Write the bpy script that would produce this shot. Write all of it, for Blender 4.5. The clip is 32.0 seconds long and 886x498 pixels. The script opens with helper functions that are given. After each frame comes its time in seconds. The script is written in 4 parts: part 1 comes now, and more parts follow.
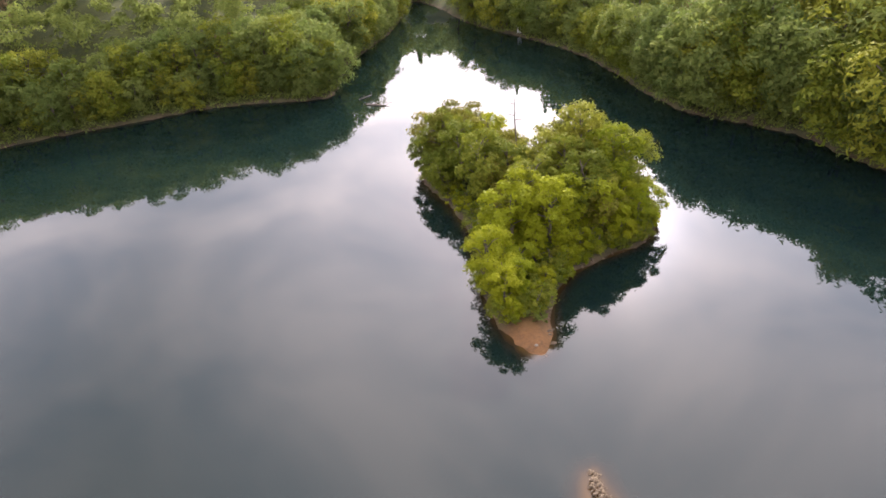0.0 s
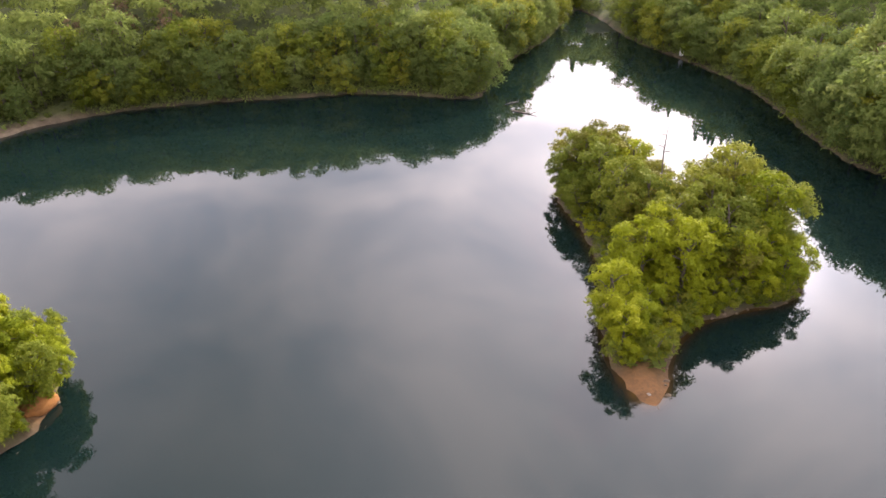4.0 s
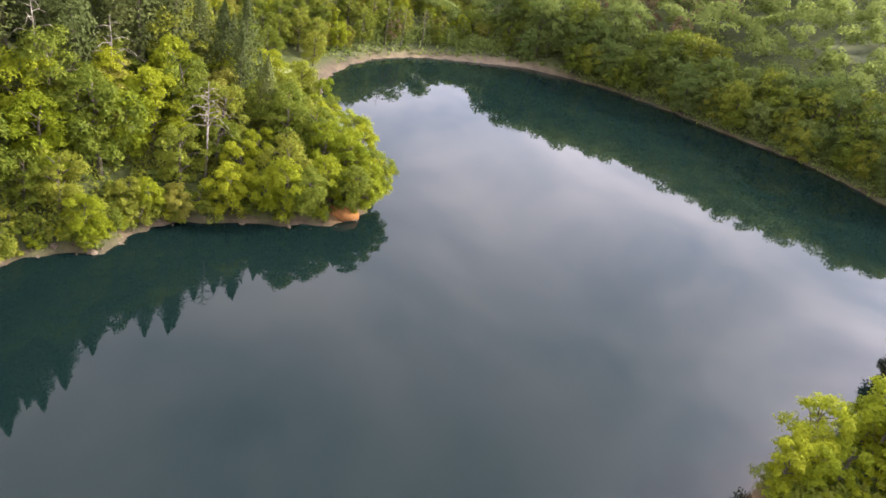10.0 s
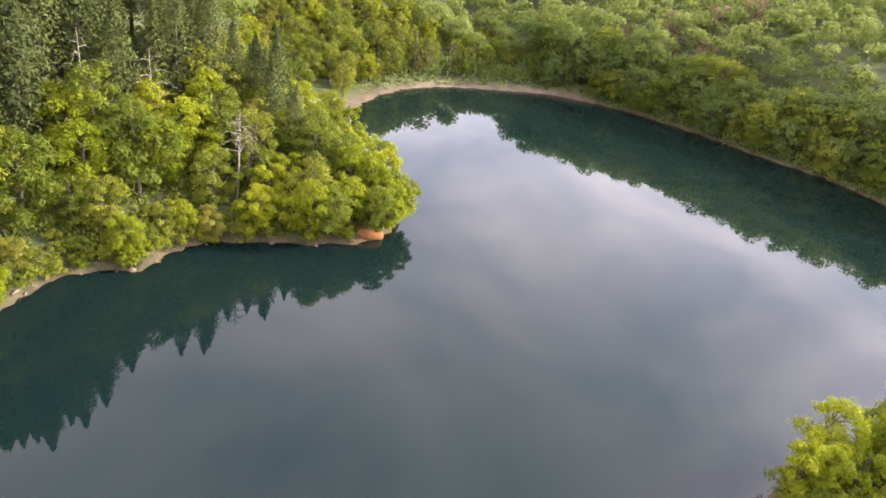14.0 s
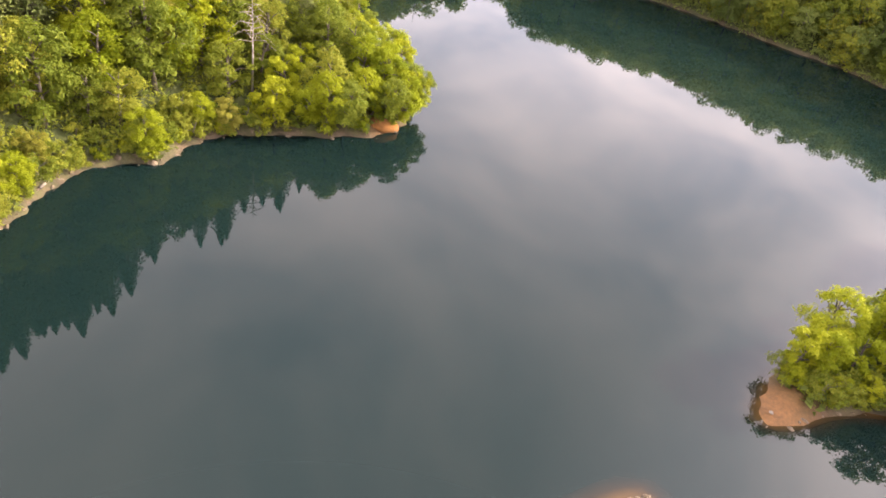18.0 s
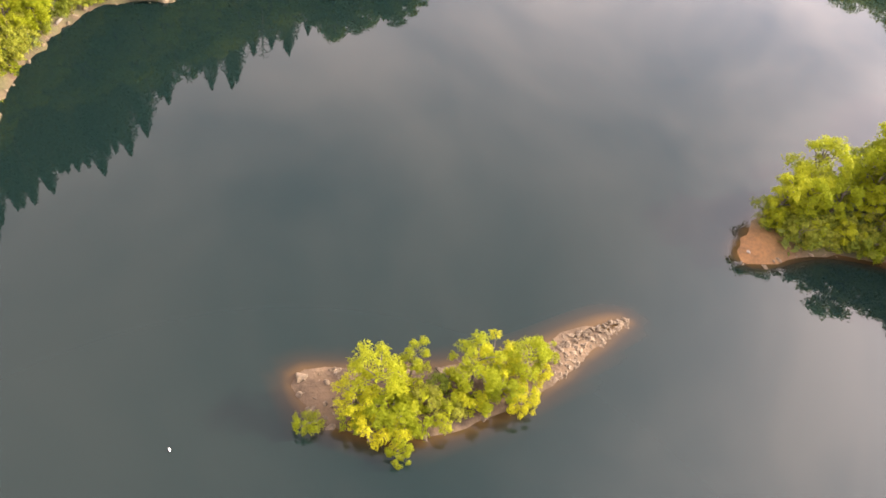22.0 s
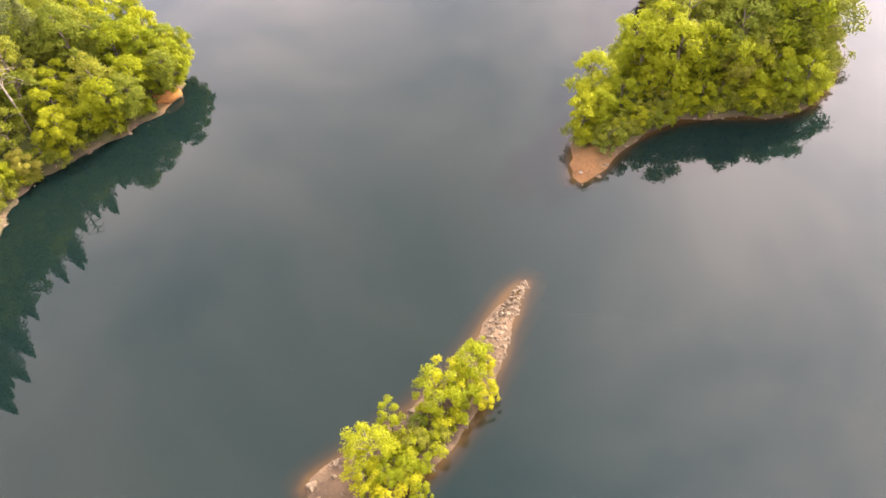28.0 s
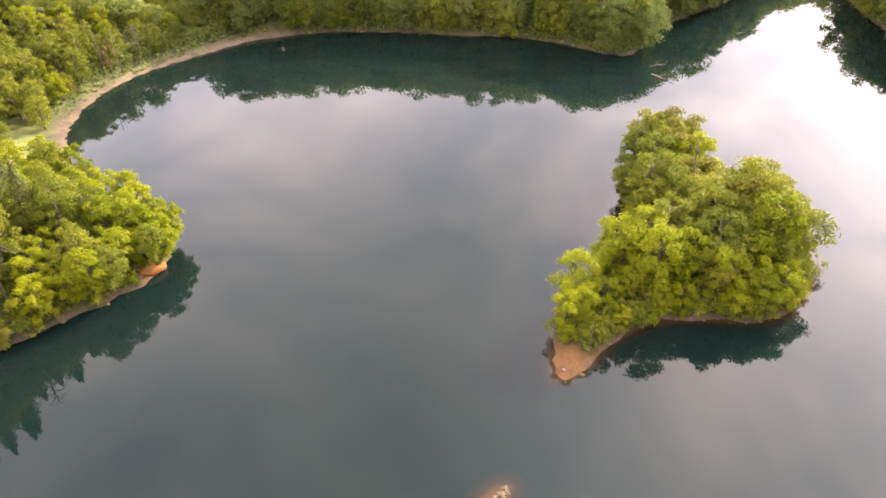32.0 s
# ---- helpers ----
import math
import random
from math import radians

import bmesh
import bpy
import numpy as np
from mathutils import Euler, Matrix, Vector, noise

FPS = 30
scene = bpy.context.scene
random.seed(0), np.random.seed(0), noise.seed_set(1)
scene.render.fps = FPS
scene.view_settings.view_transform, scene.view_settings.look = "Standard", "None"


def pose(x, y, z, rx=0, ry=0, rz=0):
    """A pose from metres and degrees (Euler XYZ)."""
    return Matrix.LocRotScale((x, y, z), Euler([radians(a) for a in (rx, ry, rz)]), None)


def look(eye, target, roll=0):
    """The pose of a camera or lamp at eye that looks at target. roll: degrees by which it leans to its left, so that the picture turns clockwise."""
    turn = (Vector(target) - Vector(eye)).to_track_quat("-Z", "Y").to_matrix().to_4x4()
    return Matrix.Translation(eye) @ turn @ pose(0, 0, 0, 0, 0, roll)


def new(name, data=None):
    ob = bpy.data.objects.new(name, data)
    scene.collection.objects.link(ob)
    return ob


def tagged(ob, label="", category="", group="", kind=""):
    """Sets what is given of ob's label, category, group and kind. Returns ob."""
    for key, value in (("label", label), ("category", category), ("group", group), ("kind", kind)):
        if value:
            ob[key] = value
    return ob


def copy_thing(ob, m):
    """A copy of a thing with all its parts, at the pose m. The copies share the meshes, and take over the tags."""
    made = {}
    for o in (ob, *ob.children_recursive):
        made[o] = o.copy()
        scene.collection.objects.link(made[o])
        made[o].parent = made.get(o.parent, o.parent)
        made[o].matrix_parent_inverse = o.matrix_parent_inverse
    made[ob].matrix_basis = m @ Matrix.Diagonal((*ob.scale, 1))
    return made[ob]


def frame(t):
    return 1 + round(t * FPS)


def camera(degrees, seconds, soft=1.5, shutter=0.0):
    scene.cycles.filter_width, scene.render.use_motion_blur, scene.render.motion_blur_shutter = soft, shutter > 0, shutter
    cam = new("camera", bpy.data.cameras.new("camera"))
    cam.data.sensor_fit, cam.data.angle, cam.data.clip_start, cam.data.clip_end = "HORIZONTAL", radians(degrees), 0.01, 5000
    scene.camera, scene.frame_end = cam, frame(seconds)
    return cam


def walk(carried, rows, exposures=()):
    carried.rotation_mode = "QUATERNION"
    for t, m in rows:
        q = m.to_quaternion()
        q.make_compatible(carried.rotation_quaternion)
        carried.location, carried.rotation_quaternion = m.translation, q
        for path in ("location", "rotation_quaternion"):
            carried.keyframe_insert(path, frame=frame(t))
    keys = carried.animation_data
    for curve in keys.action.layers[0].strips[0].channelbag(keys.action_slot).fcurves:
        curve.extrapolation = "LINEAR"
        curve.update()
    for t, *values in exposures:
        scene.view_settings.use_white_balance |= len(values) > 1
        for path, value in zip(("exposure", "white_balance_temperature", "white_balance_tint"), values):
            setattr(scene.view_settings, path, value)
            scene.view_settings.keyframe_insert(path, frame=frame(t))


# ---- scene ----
from mathutils import Quaternion

# ------------------------------------------------------------ camera and its walk
cam = camera(63.8, 32.0, soft=1.6)
PATH = [
    (0, (-0.541, -0.099, 32.812), (-0.546, 1.657, 31.855), -6.6),
    (0.5, (-0.668, 0.066, 32.836), (-0.737, 1.824, 31.884), -5.4),
    (1, (-0.946, 0.364, 32.916), (-1.105, 2.118, 31.968), -3.9),
    (1.5, (-1.196, 0.5, 33.027), (-1.454, 2.246, 32.086), -2.4),
    (2, (-1.481, 0.791, 33.19), (-1.791, 2.528, 32.248), -1.4),
    (2.5, (-1.669, 0.927, 33.434), (-1.985, 2.663, 32.493), -1.4),
    (3, (-1.728, 0.985, 33.608), (-2.044, 2.721, 32.667), -1.7),
    (3.5, (-1.518, 1.14, 33.678), (-1.843, 2.875, 32.738), -2.0),
    (5.5, (2.094, 2.336, 33.4), (1.722, 4.067, 32.471), -3.0),
    (6, (3.483, 2.835, 33.264), (3.103, 4.564, 32.334), -3.4),
    (6.5, (5.004, 3.308, 33.098), (4.592, 5.03, 32.168), -3.3),
    (7, (6.568, 3.8, 32.945), (6.13, 5.515, 32.014), -3.5),
    (7.5, (8.073, 4.185, 32.853), (7.609, 5.893, 31.922), -3.6),
    (8, (9.485, 4.335, 32.834), (8.969, 6.03, 31.906), -3.0),
    (8.5, (11.001, 4.176, 32.849), (10.268, 5.797, 31.934), -0.1),
    (9, (12.779, 4.176, 32.841), (11.81, 5.67, 31.932), 3.6),
    (9.5, (14.729, 4.546, 32.85), (13.548, 5.863, 31.917), 7.9),
    (10, (16.214, 5.101, 32.728), (14.849, 6.201, 31.765), 12.4),
    (10.5, (17.202, 5.31, 32.724), (15.796, 6.358, 31.762), 12.7),
    (11, (17.643, 5.393, 32.772), (16.229, 6.435, 31.816), 12.4),
    (11.5, (17.932, 5.462, 32.782), (16.508, 6.5, 31.834), 12.1),
    (12, (18.21, 5.441, 32.776), (16.78, 6.474, 31.834), 11.7),
    (12.5, (18.408, 5.436, 32.738), (16.97, 6.466, 31.805), 11.2),
    (13, (18.638, 5.366, 32.659), (17.191, 6.397, 31.741), 10.6),
    (13.5, (18.905, 5.266, 32.621), (17.449, 6.296, 31.717), 10.1),
    (15.5, (20.357, 4.433, 32.78), (18.885, 5.442, 31.877), 9.5),
    (16, (20.466, 4.262, 32.888), (19.002, 5.27, 31.971), 9.4),
    (16.5, (20.253, 4.014, 32.974), (18.832, 5.017, 31.986), 9.7),
    (17, (19.946, 3.788, 33.031), (18.563, 4.782, 31.982), 10.1),
    (17.5, (19.634, 3.537, 33.071), (18.288, 4.522, 31.968), 10.4),
    (18, (19.317, 3.33, 33.098), (18.008, 4.303, 31.941), 10.7),
    (18.5, (18.892, 3.05, 33.137), (17.625, 4.015, 31.928), 11.3),
    (19, (18.537, 2.638, 33.147), (17.313, 3.596, 31.889), 12.0),
    (19.5, (18.476, 2.23, 33.07), (17.288, 3.176, 31.769), 12.4),
    (20, (18.841, 2.02, 33.05), (17.688, 2.949, 31.706), 12.7),
    (20.5, (19.541, 2.139, 33.205), (18.419, 3.045, 31.819), 12.9),
    (21, (20.475, 2.223, 33.46), (19.381, 3.107, 32.037), 12.9),
    (21.5, (21.3, 2.097, 33.836), (20.238, 2.959, 32.377), 13.2),
    (22, (21.95, 1.862, 34.369), (20.888, 2.723, 32.91), 13.5),
    (22.5, (22.322, 1.529, 35.02), (21.255, 2.394, 33.567), 13.5),
    (23, (22.253, 1.128, 35.751), (21.191, 2.003, 34.3), 14.0),
    (23.5, (22.17, 0.672, 36.486), (21.114, 1.556, 35.035), 14.3),
    (24, (22.09, 0.126, 37.235), (21.04, 1.018, 35.785), 14.5),
    (24.5, (21.988, -0.473, 37.992), (20.942, 0.429, 36.545), 14.8),
    (25, (21.895, -0.912, 38.748), (20.851, -0.002, 37.305), 14.9),
    (25.5, (22.167, -0.771, 39.427), (21.113, 0.136, 37.99), 14.1),
    (26, (22.809, -0.15, 40.026), (21.804, 0.838, 38.607), 1.4),
    (26.5, (22.803, 0.507, 40.299), (21.911, 1.576, 38.864), -10.0),
    (28.5, (23.264, 0.868, 41.452), (22.42, 1.929, 39.981), -9.1),
    (29, (23.224, 1.002, 41.534), (22.371, 2.105, 40.1), -8.2),
    (29.5, (23.121, 1.226, 41.567), (22.249, 2.379, 40.184), -7.1),
    (30, (23.056, 1.485, 41.607), (22.161, 2.685, 40.281), -6.6),
    (30.5, (22.832, 1.749, 41.7), (21.925, 2.994, 40.425), -5.7),
    (31, (22.545, 1.995, 41.851), (21.627, 3.283, 40.627), -4.8),
    (31.5, (22.26, 2.181, 42.017), (21.332, 3.507, 40.842), -4.1),
    (32, (21.947, 2.319, 42.166), (21.01, 3.683, 41.043), -3.8),
]
EXPOSURES = [(0.0, 1.8, 6750, 15), (8.0, 1.84, 6750, 15), (10.0, 2.04, 6350, 12.5), (13.0, 2.17, 6400, 13.5), (18.0, 2.4, 7150, 17.5), (25.0, 2.46, 7400, 17.5),
             (26.0, 2.54, 7400, 17.5), (29.0, 2.62, 7400, 18), (32.0, 2.42, 7400, 18)]
walk(cam, [(t, look(eye, target, roll)) for t, eye, target, roll in PATH], EXPOSURES)

# ------------------------------------------------------------ sky and sun
SUN_AZ, SUN_EL = radians(15.5), radians(28.0)      # clockwise from +y, above the horizon
SUN_DIR = Vector((math.sin(SUN_AZ) * math.cos(SUN_EL), math.cos(SUN_AZ) * math.cos(SUN_EL), math.sin(SUN_EL)))


def node(tree, kind, x=0, **values):
    n = tree.nodes.new(kind)
    for key, value in values.items():
        n.inputs[key].default_value = value
    return n


def make_world():
    world = bpy.data.worlds.new("overcast_sky")
    scene.world = world
    world.use_nodes = True
    t = world.node_tree
    t.nodes.clear()
    out = t.nodes.new("ShaderNodeOutputWorld")
    back = node(t, "ShaderNodeBackground", Strength=0.115)
    sky = t.nodes.new("ShaderNodeTexSky")
    sky.sky_type = "NISHITA"
    sky.sun_disc = False
    sky.sun_elevation = SUN_EL
    sky.sun_rotation = SUN_AZ
    sky.dust_density = 4.0
    where = t.nodes.new("ShaderNodeTexCoord")
    # flat cloud deck: project the direction on a plane overhead
    sep = t.nodes.new("ShaderNodeSeparateXYZ")
    t.links.new(where.outputs["Generated"], sep.inputs[0])
    lift = node(t, "ShaderNodeMath")
    lift.operation = "ADD"
    lift.inputs[1].default_value = 0.16
    t.links.new(sep.outputs["Z"], lift.inputs[0])
    high = node(t, "ShaderNodeMath")
    high.operation = "MAXIMUM"
    high.inputs[1].default_value = 0.08
    t.links.new(lift.outputs[0], high.inputs[0])
    flat = node(t, "ShaderNodeVectorMath")
    flat.operation = "DIVIDE"
    t.links.new(where.outputs["Generated"], flat.inputs[0])
    t.links.new(high.outputs[0], flat.inputs[1])
    big = node(t, "ShaderNodeTexNoise", Scale=1.7, Detail=7.0, Roughness=0.6, Distortion=0.4)
    t.links.new(flat.outputs[0], big.inputs["Vector"])
    ramp = t.nodes.new("ShaderNodeValToRGB")
    ramp.color_ramp.elements[0].position, ramp.color_ramp.elements[0].color = 0.34, (5.35, 5.6, 7.1, 1)
    ramp.color_ramp.elements[1].position, ramp.color_ramp.elements[1].color = 0.66, (11.5, 10.5, 11.2, 1)
    t.links.new(big.outputs["Fac"], ramp.inputs[0])
    # thinner, brighter cloud towards the sun, with a glow round it
    dot = node(t, "ShaderNodeVectorMath")
    dot.operation = "DOT_PRODUCT"
    dot.inputs[1].default_value = SUN_DIR
    t.links.new(where.outputs["Generated"], dot.inputs[0])
    level = t.nodes.new("ShaderNodeMapRange")
    level.interpolation_type = "SMOOTHSTEP"
    level.inputs["From Min"].default_value, level.inputs["From Max"].default_value = 0.72, 1.0
    level.inputs["To Min"].default_value, level.inputs["To Max"].default_value = 0.82, 2.05
    # the cloud is thinnest somewhat above the sun
    thin = node(t, "ShaderNodeVectorMath")
    thin.operation = "DOT_PRODUCT"
    thin.inputs[1].default_value = (math.sin(radians(22)) * math.cos(radians(42)), math.cos(radians(22)) * math.cos(radians(42)), math.sin(radians(42)))
    t.links.new(where.outputs["Generated"], thin.inputs[0])
    t.links.new(thin.outputs["Value"], level.inputs["Value"])
    above = node(t, "ShaderNodeMath")
    above.operation = "MAXIMUM"
    above.inputs[1].default_value = 0.0
    t.links.new(dot.outputs["Value"], above.inputs[0])
    total = level.outputs[0]
    for power, gain in ((40.0, 0.9), (420.0, 4.0), (2600.0, 40.0)):
        p = node(t, "ShaderNodeMath")
        p.operation = "POWER"
        p.inputs[1].default_value = power
        t.links.new(above.outputs[0], p.inputs[0])
        g = node(t, "ShaderNodeMath")
        g.operation = "MULTIPLY_ADD"
        g.inputs[1].default_value = gain
        t.links.new(p.outputs[0], g.inputs[0])
        t.links.new(total, g.inputs[2])
        total = g.outputs[0]
    # the deck is lighter towards the horizon than overhead
    rim = t.nodes.new("ShaderNodeMapRange")
    rim.interpolation_type = "SMOOTHSTEP"
    rim.inputs["From Min"].default_value, rim.inputs["From Max"].default_value = 0.33, 0.9
    rim.inputs["To Min"].default_value, rim.inputs["To Max"].default_value = 1.1, 0.68
    t.links.new(sep.outputs["Z"], rim.inputs["Value"])
    deck = node(t, "ShaderNodeMath")
    deck.operation = "MULTIPLY"
    t.links.new(total, deck.inputs[0])
    t.links.new(rim.outputs[0], deck.inputs[1])
    total = deck.outputs[0]
    lit = node(t, "ShaderNodeVectorMath")
    lit.operation = "SCALE"
    t.links.new(ramp.outputs["Color"], lit.inputs[0])
    t.links.new(total, lit.inputs["Scale"])
    mix = t.nodes.new("ShaderNodeMix")
    mix.data_type = "RGBA"
    mix.inputs["Factor"].default_value = 0.92
    t.links.new(sky.outputs[0], mix.inputs["A"])
    t.links.new(lit.outputs[0], mix.inputs["B"])
    t.links.new(mix.outputs["Result"], back.inputs["Color"])
    t.links.new(back.outputs[0], out.inputs[0])


make_world()
sun = new("sun", bpy.data.lights.new("sun", "SUN"))
sun.data.energy, sun.data.angle, sun.data.color = 2.3, radians(2.5), (1.0, 0.9, 0.72)
sun.matrix_world = look(SUN_DIR * 300, (0, 0, 0))


# ------------------------------------------------------------ materials
def material(name, rough=0.8):
    m = bpy.data.materials.new(name)
    m.use_nodes = True
    t = m.node_tree
    b = t.nodes["Principled BSDF"]
    b.inputs["Roughness"].default_value = rough
    return m, t, b


def two_scale(t, low, high, scale, fine, coords="Object"):
    """A colour that varies at two scales between low and high. Returns the colour socket and the fine noise."""
    c = t.nodes.new("ShaderNodeTexCoord")
    a = node(t, "ShaderNodeTexNoise", Scale=scale, Detail=5.0, Roughness=0.6)
    f = node(t, "ShaderNodeTexNoise", Scale=fine, Detail=4.0, Roughness=0.65)
    t.links.new(c.outputs[coords], a.inputs["Vector"])
    t.links.new(c.outputs[coords], f.inputs["Vector"])
    s = node(t, "ShaderNodeMath")
    s.operation = "MULTIPLY_ADD"
    s.inputs[1].default_value, s.inputs[2].default_value = 0.5, -0.25
    t.links.new(f.outputs["Fac"], s.inputs[0])
    s2 = node(t, "ShaderNodeMath")
    s2.operation = "ADD"
    t.links.new(s.outputs[0], s2.inputs[0])
    t.links.new(a.outputs["Fac"], s2.inputs[1])
    r = t.nodes.new("ShaderNodeValToRGB")
    r.color_ramp.elements[0].position, r.color_ramp.elements[1].position = 0.35, 0.65
    r.color_ramp.elements[0].color, r.color_ramp.elements[1].color = (*low, 1), (*high, 1)
    t.links.new(s2.outputs[0], r.inputs[0])
    return r.outputs[0], f.outputs["Fac"]


def bumped(t, b, height, strength, distance):
    n = node(t, "ShaderNodeBump", Strength=strength, Distance=distance)
    t.links.new(height, n.inputs["Height"])
    t.links.new(n.outputs[0], b.inputs["Normal"])


def plain_material(name, low, high, scale, fine, rough=0.85, bump=0.5, distance=0.05):
    m, t, b = material(name, rough)
    col, fac = two_scale(t, low, high, scale, fine)
    t.links.new(col, b.inputs["Base Color"])
    bumped(t, b, fac, bump, distance)
    return m


def leaf_material(name, low, mid, high, glow=0.35):
    """Leaves: hue by clump and by tree, some light let through."""
    m, t, b = material(name, 0.7)
    geo = t.nodes.new("ShaderNodeNewGeometry")
    info = t.nodes.new("ShaderNodeObjectInfo")
    r = t.nodes.new("ShaderNodeValToRGB")
    r.color_ramp.elements[0].color, r.color_ramp.elements[1].color = (*low, 1), (*high, 1)
    e = r.color_ramp.elements.new(0.5)
    e.color = (*mid, 1)
    w = node(t, "ShaderNodeMath")
    w.operation = "MULTIPLY_ADD"
    w.inputs[1].default_value = 0.4
    t.links.new(geo.outputs["Random Per Island"], w.inputs[0])
    half = node(t, "ShaderNodeMath")
    half.operation = "MULTIPLY"
    half.inputs[1].default_value = 0.6
    t.links.new(info.outputs["Random"], half.inputs[0])
    t.links.new(half.outputs[0], w.inputs[2])
    t.links.new(w.outputs[0], r.inputs[0])
    t.links.new(r.outputs[0], b.inputs["Base Color"])
    b.inputs["Specular IOR Level"].default_value = 0.12
    tr = t.nodes.new("ShaderNodeBsdfTranslucent")
    t.links.new(r.outputs[0], tr.inputs["Color"])
    mix = t.nodes.new("ShaderNodeMixShader")
    mix.inputs[0].default_value = glow
    t.links.new(b.outputs[0], mix.inputs[1])
    t.links.new(tr.outputs[0], mix.inputs[2])
    t.links.new(mix.outputs[0], t.nodes["Material Output"].inputs[0])
    return m


def water_material():
    m, t, b = material("lake_water", 0.02)
    b.inputs["IOR"].default_value = 1.333
    a = t.nodes.new("ShaderNodeAttribute")
    a.attribute_name = "shallow"
    r = t.nodes.new("ShaderNodeValToRGB")
    r.color_ramp.elements[0].position, r.color_ramp.elements[0].color = 0.0, (0.0037, 0.0105, 0.0096, 1)
    r.color_ramp.elements[1].position, r.color_ramp.elements[1].color = 1.0, (0.062, 0.035, 0.012, 1)
    e = r.color_ramp.elements.new(0.45)
    e.color = (0.017, 0.014, 0.009, 1)
    t.links.new(a.outputs["Fac"], r.inputs[0])
    t.links.new(r.outputs[0], b.inputs["Base Color"])
    c = t.nodes.new("ShaderNodeTexCoord")
    n = node(t, "ShaderNodeTexNoise", Scale=0.35, Detail=2.0)
    t.links.new(c.outputs["Object"], n.inputs["Vector"])
    bumped(t, b, n.outputs["Fac"], 0.02, 0.05)
    return m


def ground_material():
    """Bare clay at the waterline, litter and moss above."""
    m, t, b = material("forest_floor", 0.95)
    wood, fac = two_scale(t, (0.03, 0.04, 0.010), (0.075, 0.085, 0.02), 0.25, 2.5)
    clay, _ = two_scale(t, (0.046, 0.031, 0.0185), (0.115, 0.078, 0.046), 0.5, 4.5)
    a = t.nodes.new("ShaderNodeAttribute")
    a.attribute_name = "bare"
    mix = t.nodes.new("ShaderNodeMix")
    mix.data_type = "RGBA"
    t.links.new(a.outputs["Fac"], mix.inputs["Factor"])
    t.links.new(wood, mix.inputs["A"])
    t.links.new(clay, mix.inputs["B"])
    t.links.new(mix.outputs["Result"], b.inputs["Base Color"])
    both = mix.outputs["Result"]
    for field, low, high in (("sand", (0.11, 0.08, 0.05), (0.20, 0.15, 0.094)), ("orange", (0.085, 0.041, 0.014), (0.175, 0.085, 0.028)), ("grass", (0.09, 0.12, 0.022), (0.19, 0.2, 0.05))):
        tint, _ = two_scale(t, low, high, 0.6, 3.5)
        at = t.nodes.new("ShaderNodeAttribute")
        at.attribute_name = field
        over = t.nodes.new("ShaderNodeMix")
        over.data_type = "RGBA"
        t.links.new(at.outputs["Fac"], over.inputs["Factor"])
        t.links.new(both, over.inputs["A"])
        t.links.new(tint, over.inputs["B"])
        both = over.outputs["Result"]
    t.links.new(both, b.inputs["Base Color"])
    bumped(t, b, fac, 0.8, 0.15)
    return m


WATER = water_material()
GROUND = ground_material()
BARK = plain_material("bark", (0.05, 0.04, 0.03), (0.16, 0.13, 0.10), 1.5, 9.0)
PALE = plain_material("dead_wood", (0.14, 0.115, 0.09), (0.30, 0.26, 0.21), 2.0, 12.0)
ROCK = plain_material("clay_rock", (0.075, 0.054, 0.034), (0.19, 0.14, 0.09), 0.9, 6.0, 0.9, 0.8, 0.08)
CLAY = plain_material("orange_clay", (0.17, 0.068, 0.017), (0.33, 0.14, 0.036), 1.4, 7.0, 0.95, 0.9, 0.12)
WHITE = plain_material("white_paint", (0.62, 0.62, 0.60), (0.82, 0.82, 0.80), 2.0, 14.0, 0.5, 0.1, 0.01)
SPRING = leaf_material("spring_leaves", (0.14, 0.187, 0.010), (0.245, 0.28, 0.014), (0.365, 0.375, 0.022), 0.48)
GREEN = leaf_material("green_leaves", (0.085, 0.122, 0.014), (0.17, 0.198, 0.022), (0.28, 0.28, 0.036), 0.45)
# far foliage: base colour paled and blued to stand in for haze
HAZED = leaf_material("hazed_leaves", (0.10, 0.148, 0.038), (0.165, 0.21, 0.052), (0.235, 0.27, 0.068), 0.58)
GOLD = leaf_material("golden_leaves", (0.24, 0.265, 0.012), (0.35, 0.35, 0.016), (0.46, 0.43, 0.024), 0.45)
NEEDLE = leaf_material("cedar_needles", (0.046, 0.060, 0.016), (0.082, 0.10, 0.027), (0.135, 0.148, 0.04), 0.22)
OLIVE = leaf_material("olive_leaves", (0.12, 0.125, 0.018), (0.20, 0.195, 0.028), (0.28, 0.26, 0.042), 0.4)
WITHERED = leaf_material("withered_leaves", (0.13, 0.085, 0.045), (0.20, 0.14, 0.08), (0.28, 0.20, 0.11), 0.3)


# ------------------------------------------------------------ mesh helpers
def mesh_from(name, verts, faces, mat, smooth=False):
    me = bpy.data.meshes.new(name)
    me.from_pydata([tuple(v) for v in verts], [], [tuple(f) for f in faces])
    me.materials.append(mat)
    if smooth:
        me.polygons.foreach_set("use_smooth", [True] * len(me.polygons))
    me.update()
    return me


def quads_mesh(name, verts, mat):
    """verts: n x 4 x 3 or n x 3 x 3, one leaf clump a row."""
    n, m = len(verts), verts.shape[1]
    me = bpy.data.meshes.new(name)
    me.vertices.add(m * n)
    me.vertices.foreach_set("co", np.asarray(verts, np.float32).ravel())
    me.loops.add(m * n)
    me.loops.foreach_set("vertex_index", np.arange(m * n, dtype=np.int32))
    me.polygons.add(n)
    me.polygons.foreach_set("loop_start", np.arange(0, m * n, m, dtype=np.int32))
    me.polygons.foreach_set("loop_total", np.full(n, m, np.int32))
    me.materials.append(mat)
    me.update(calc_edges=True)
    return me


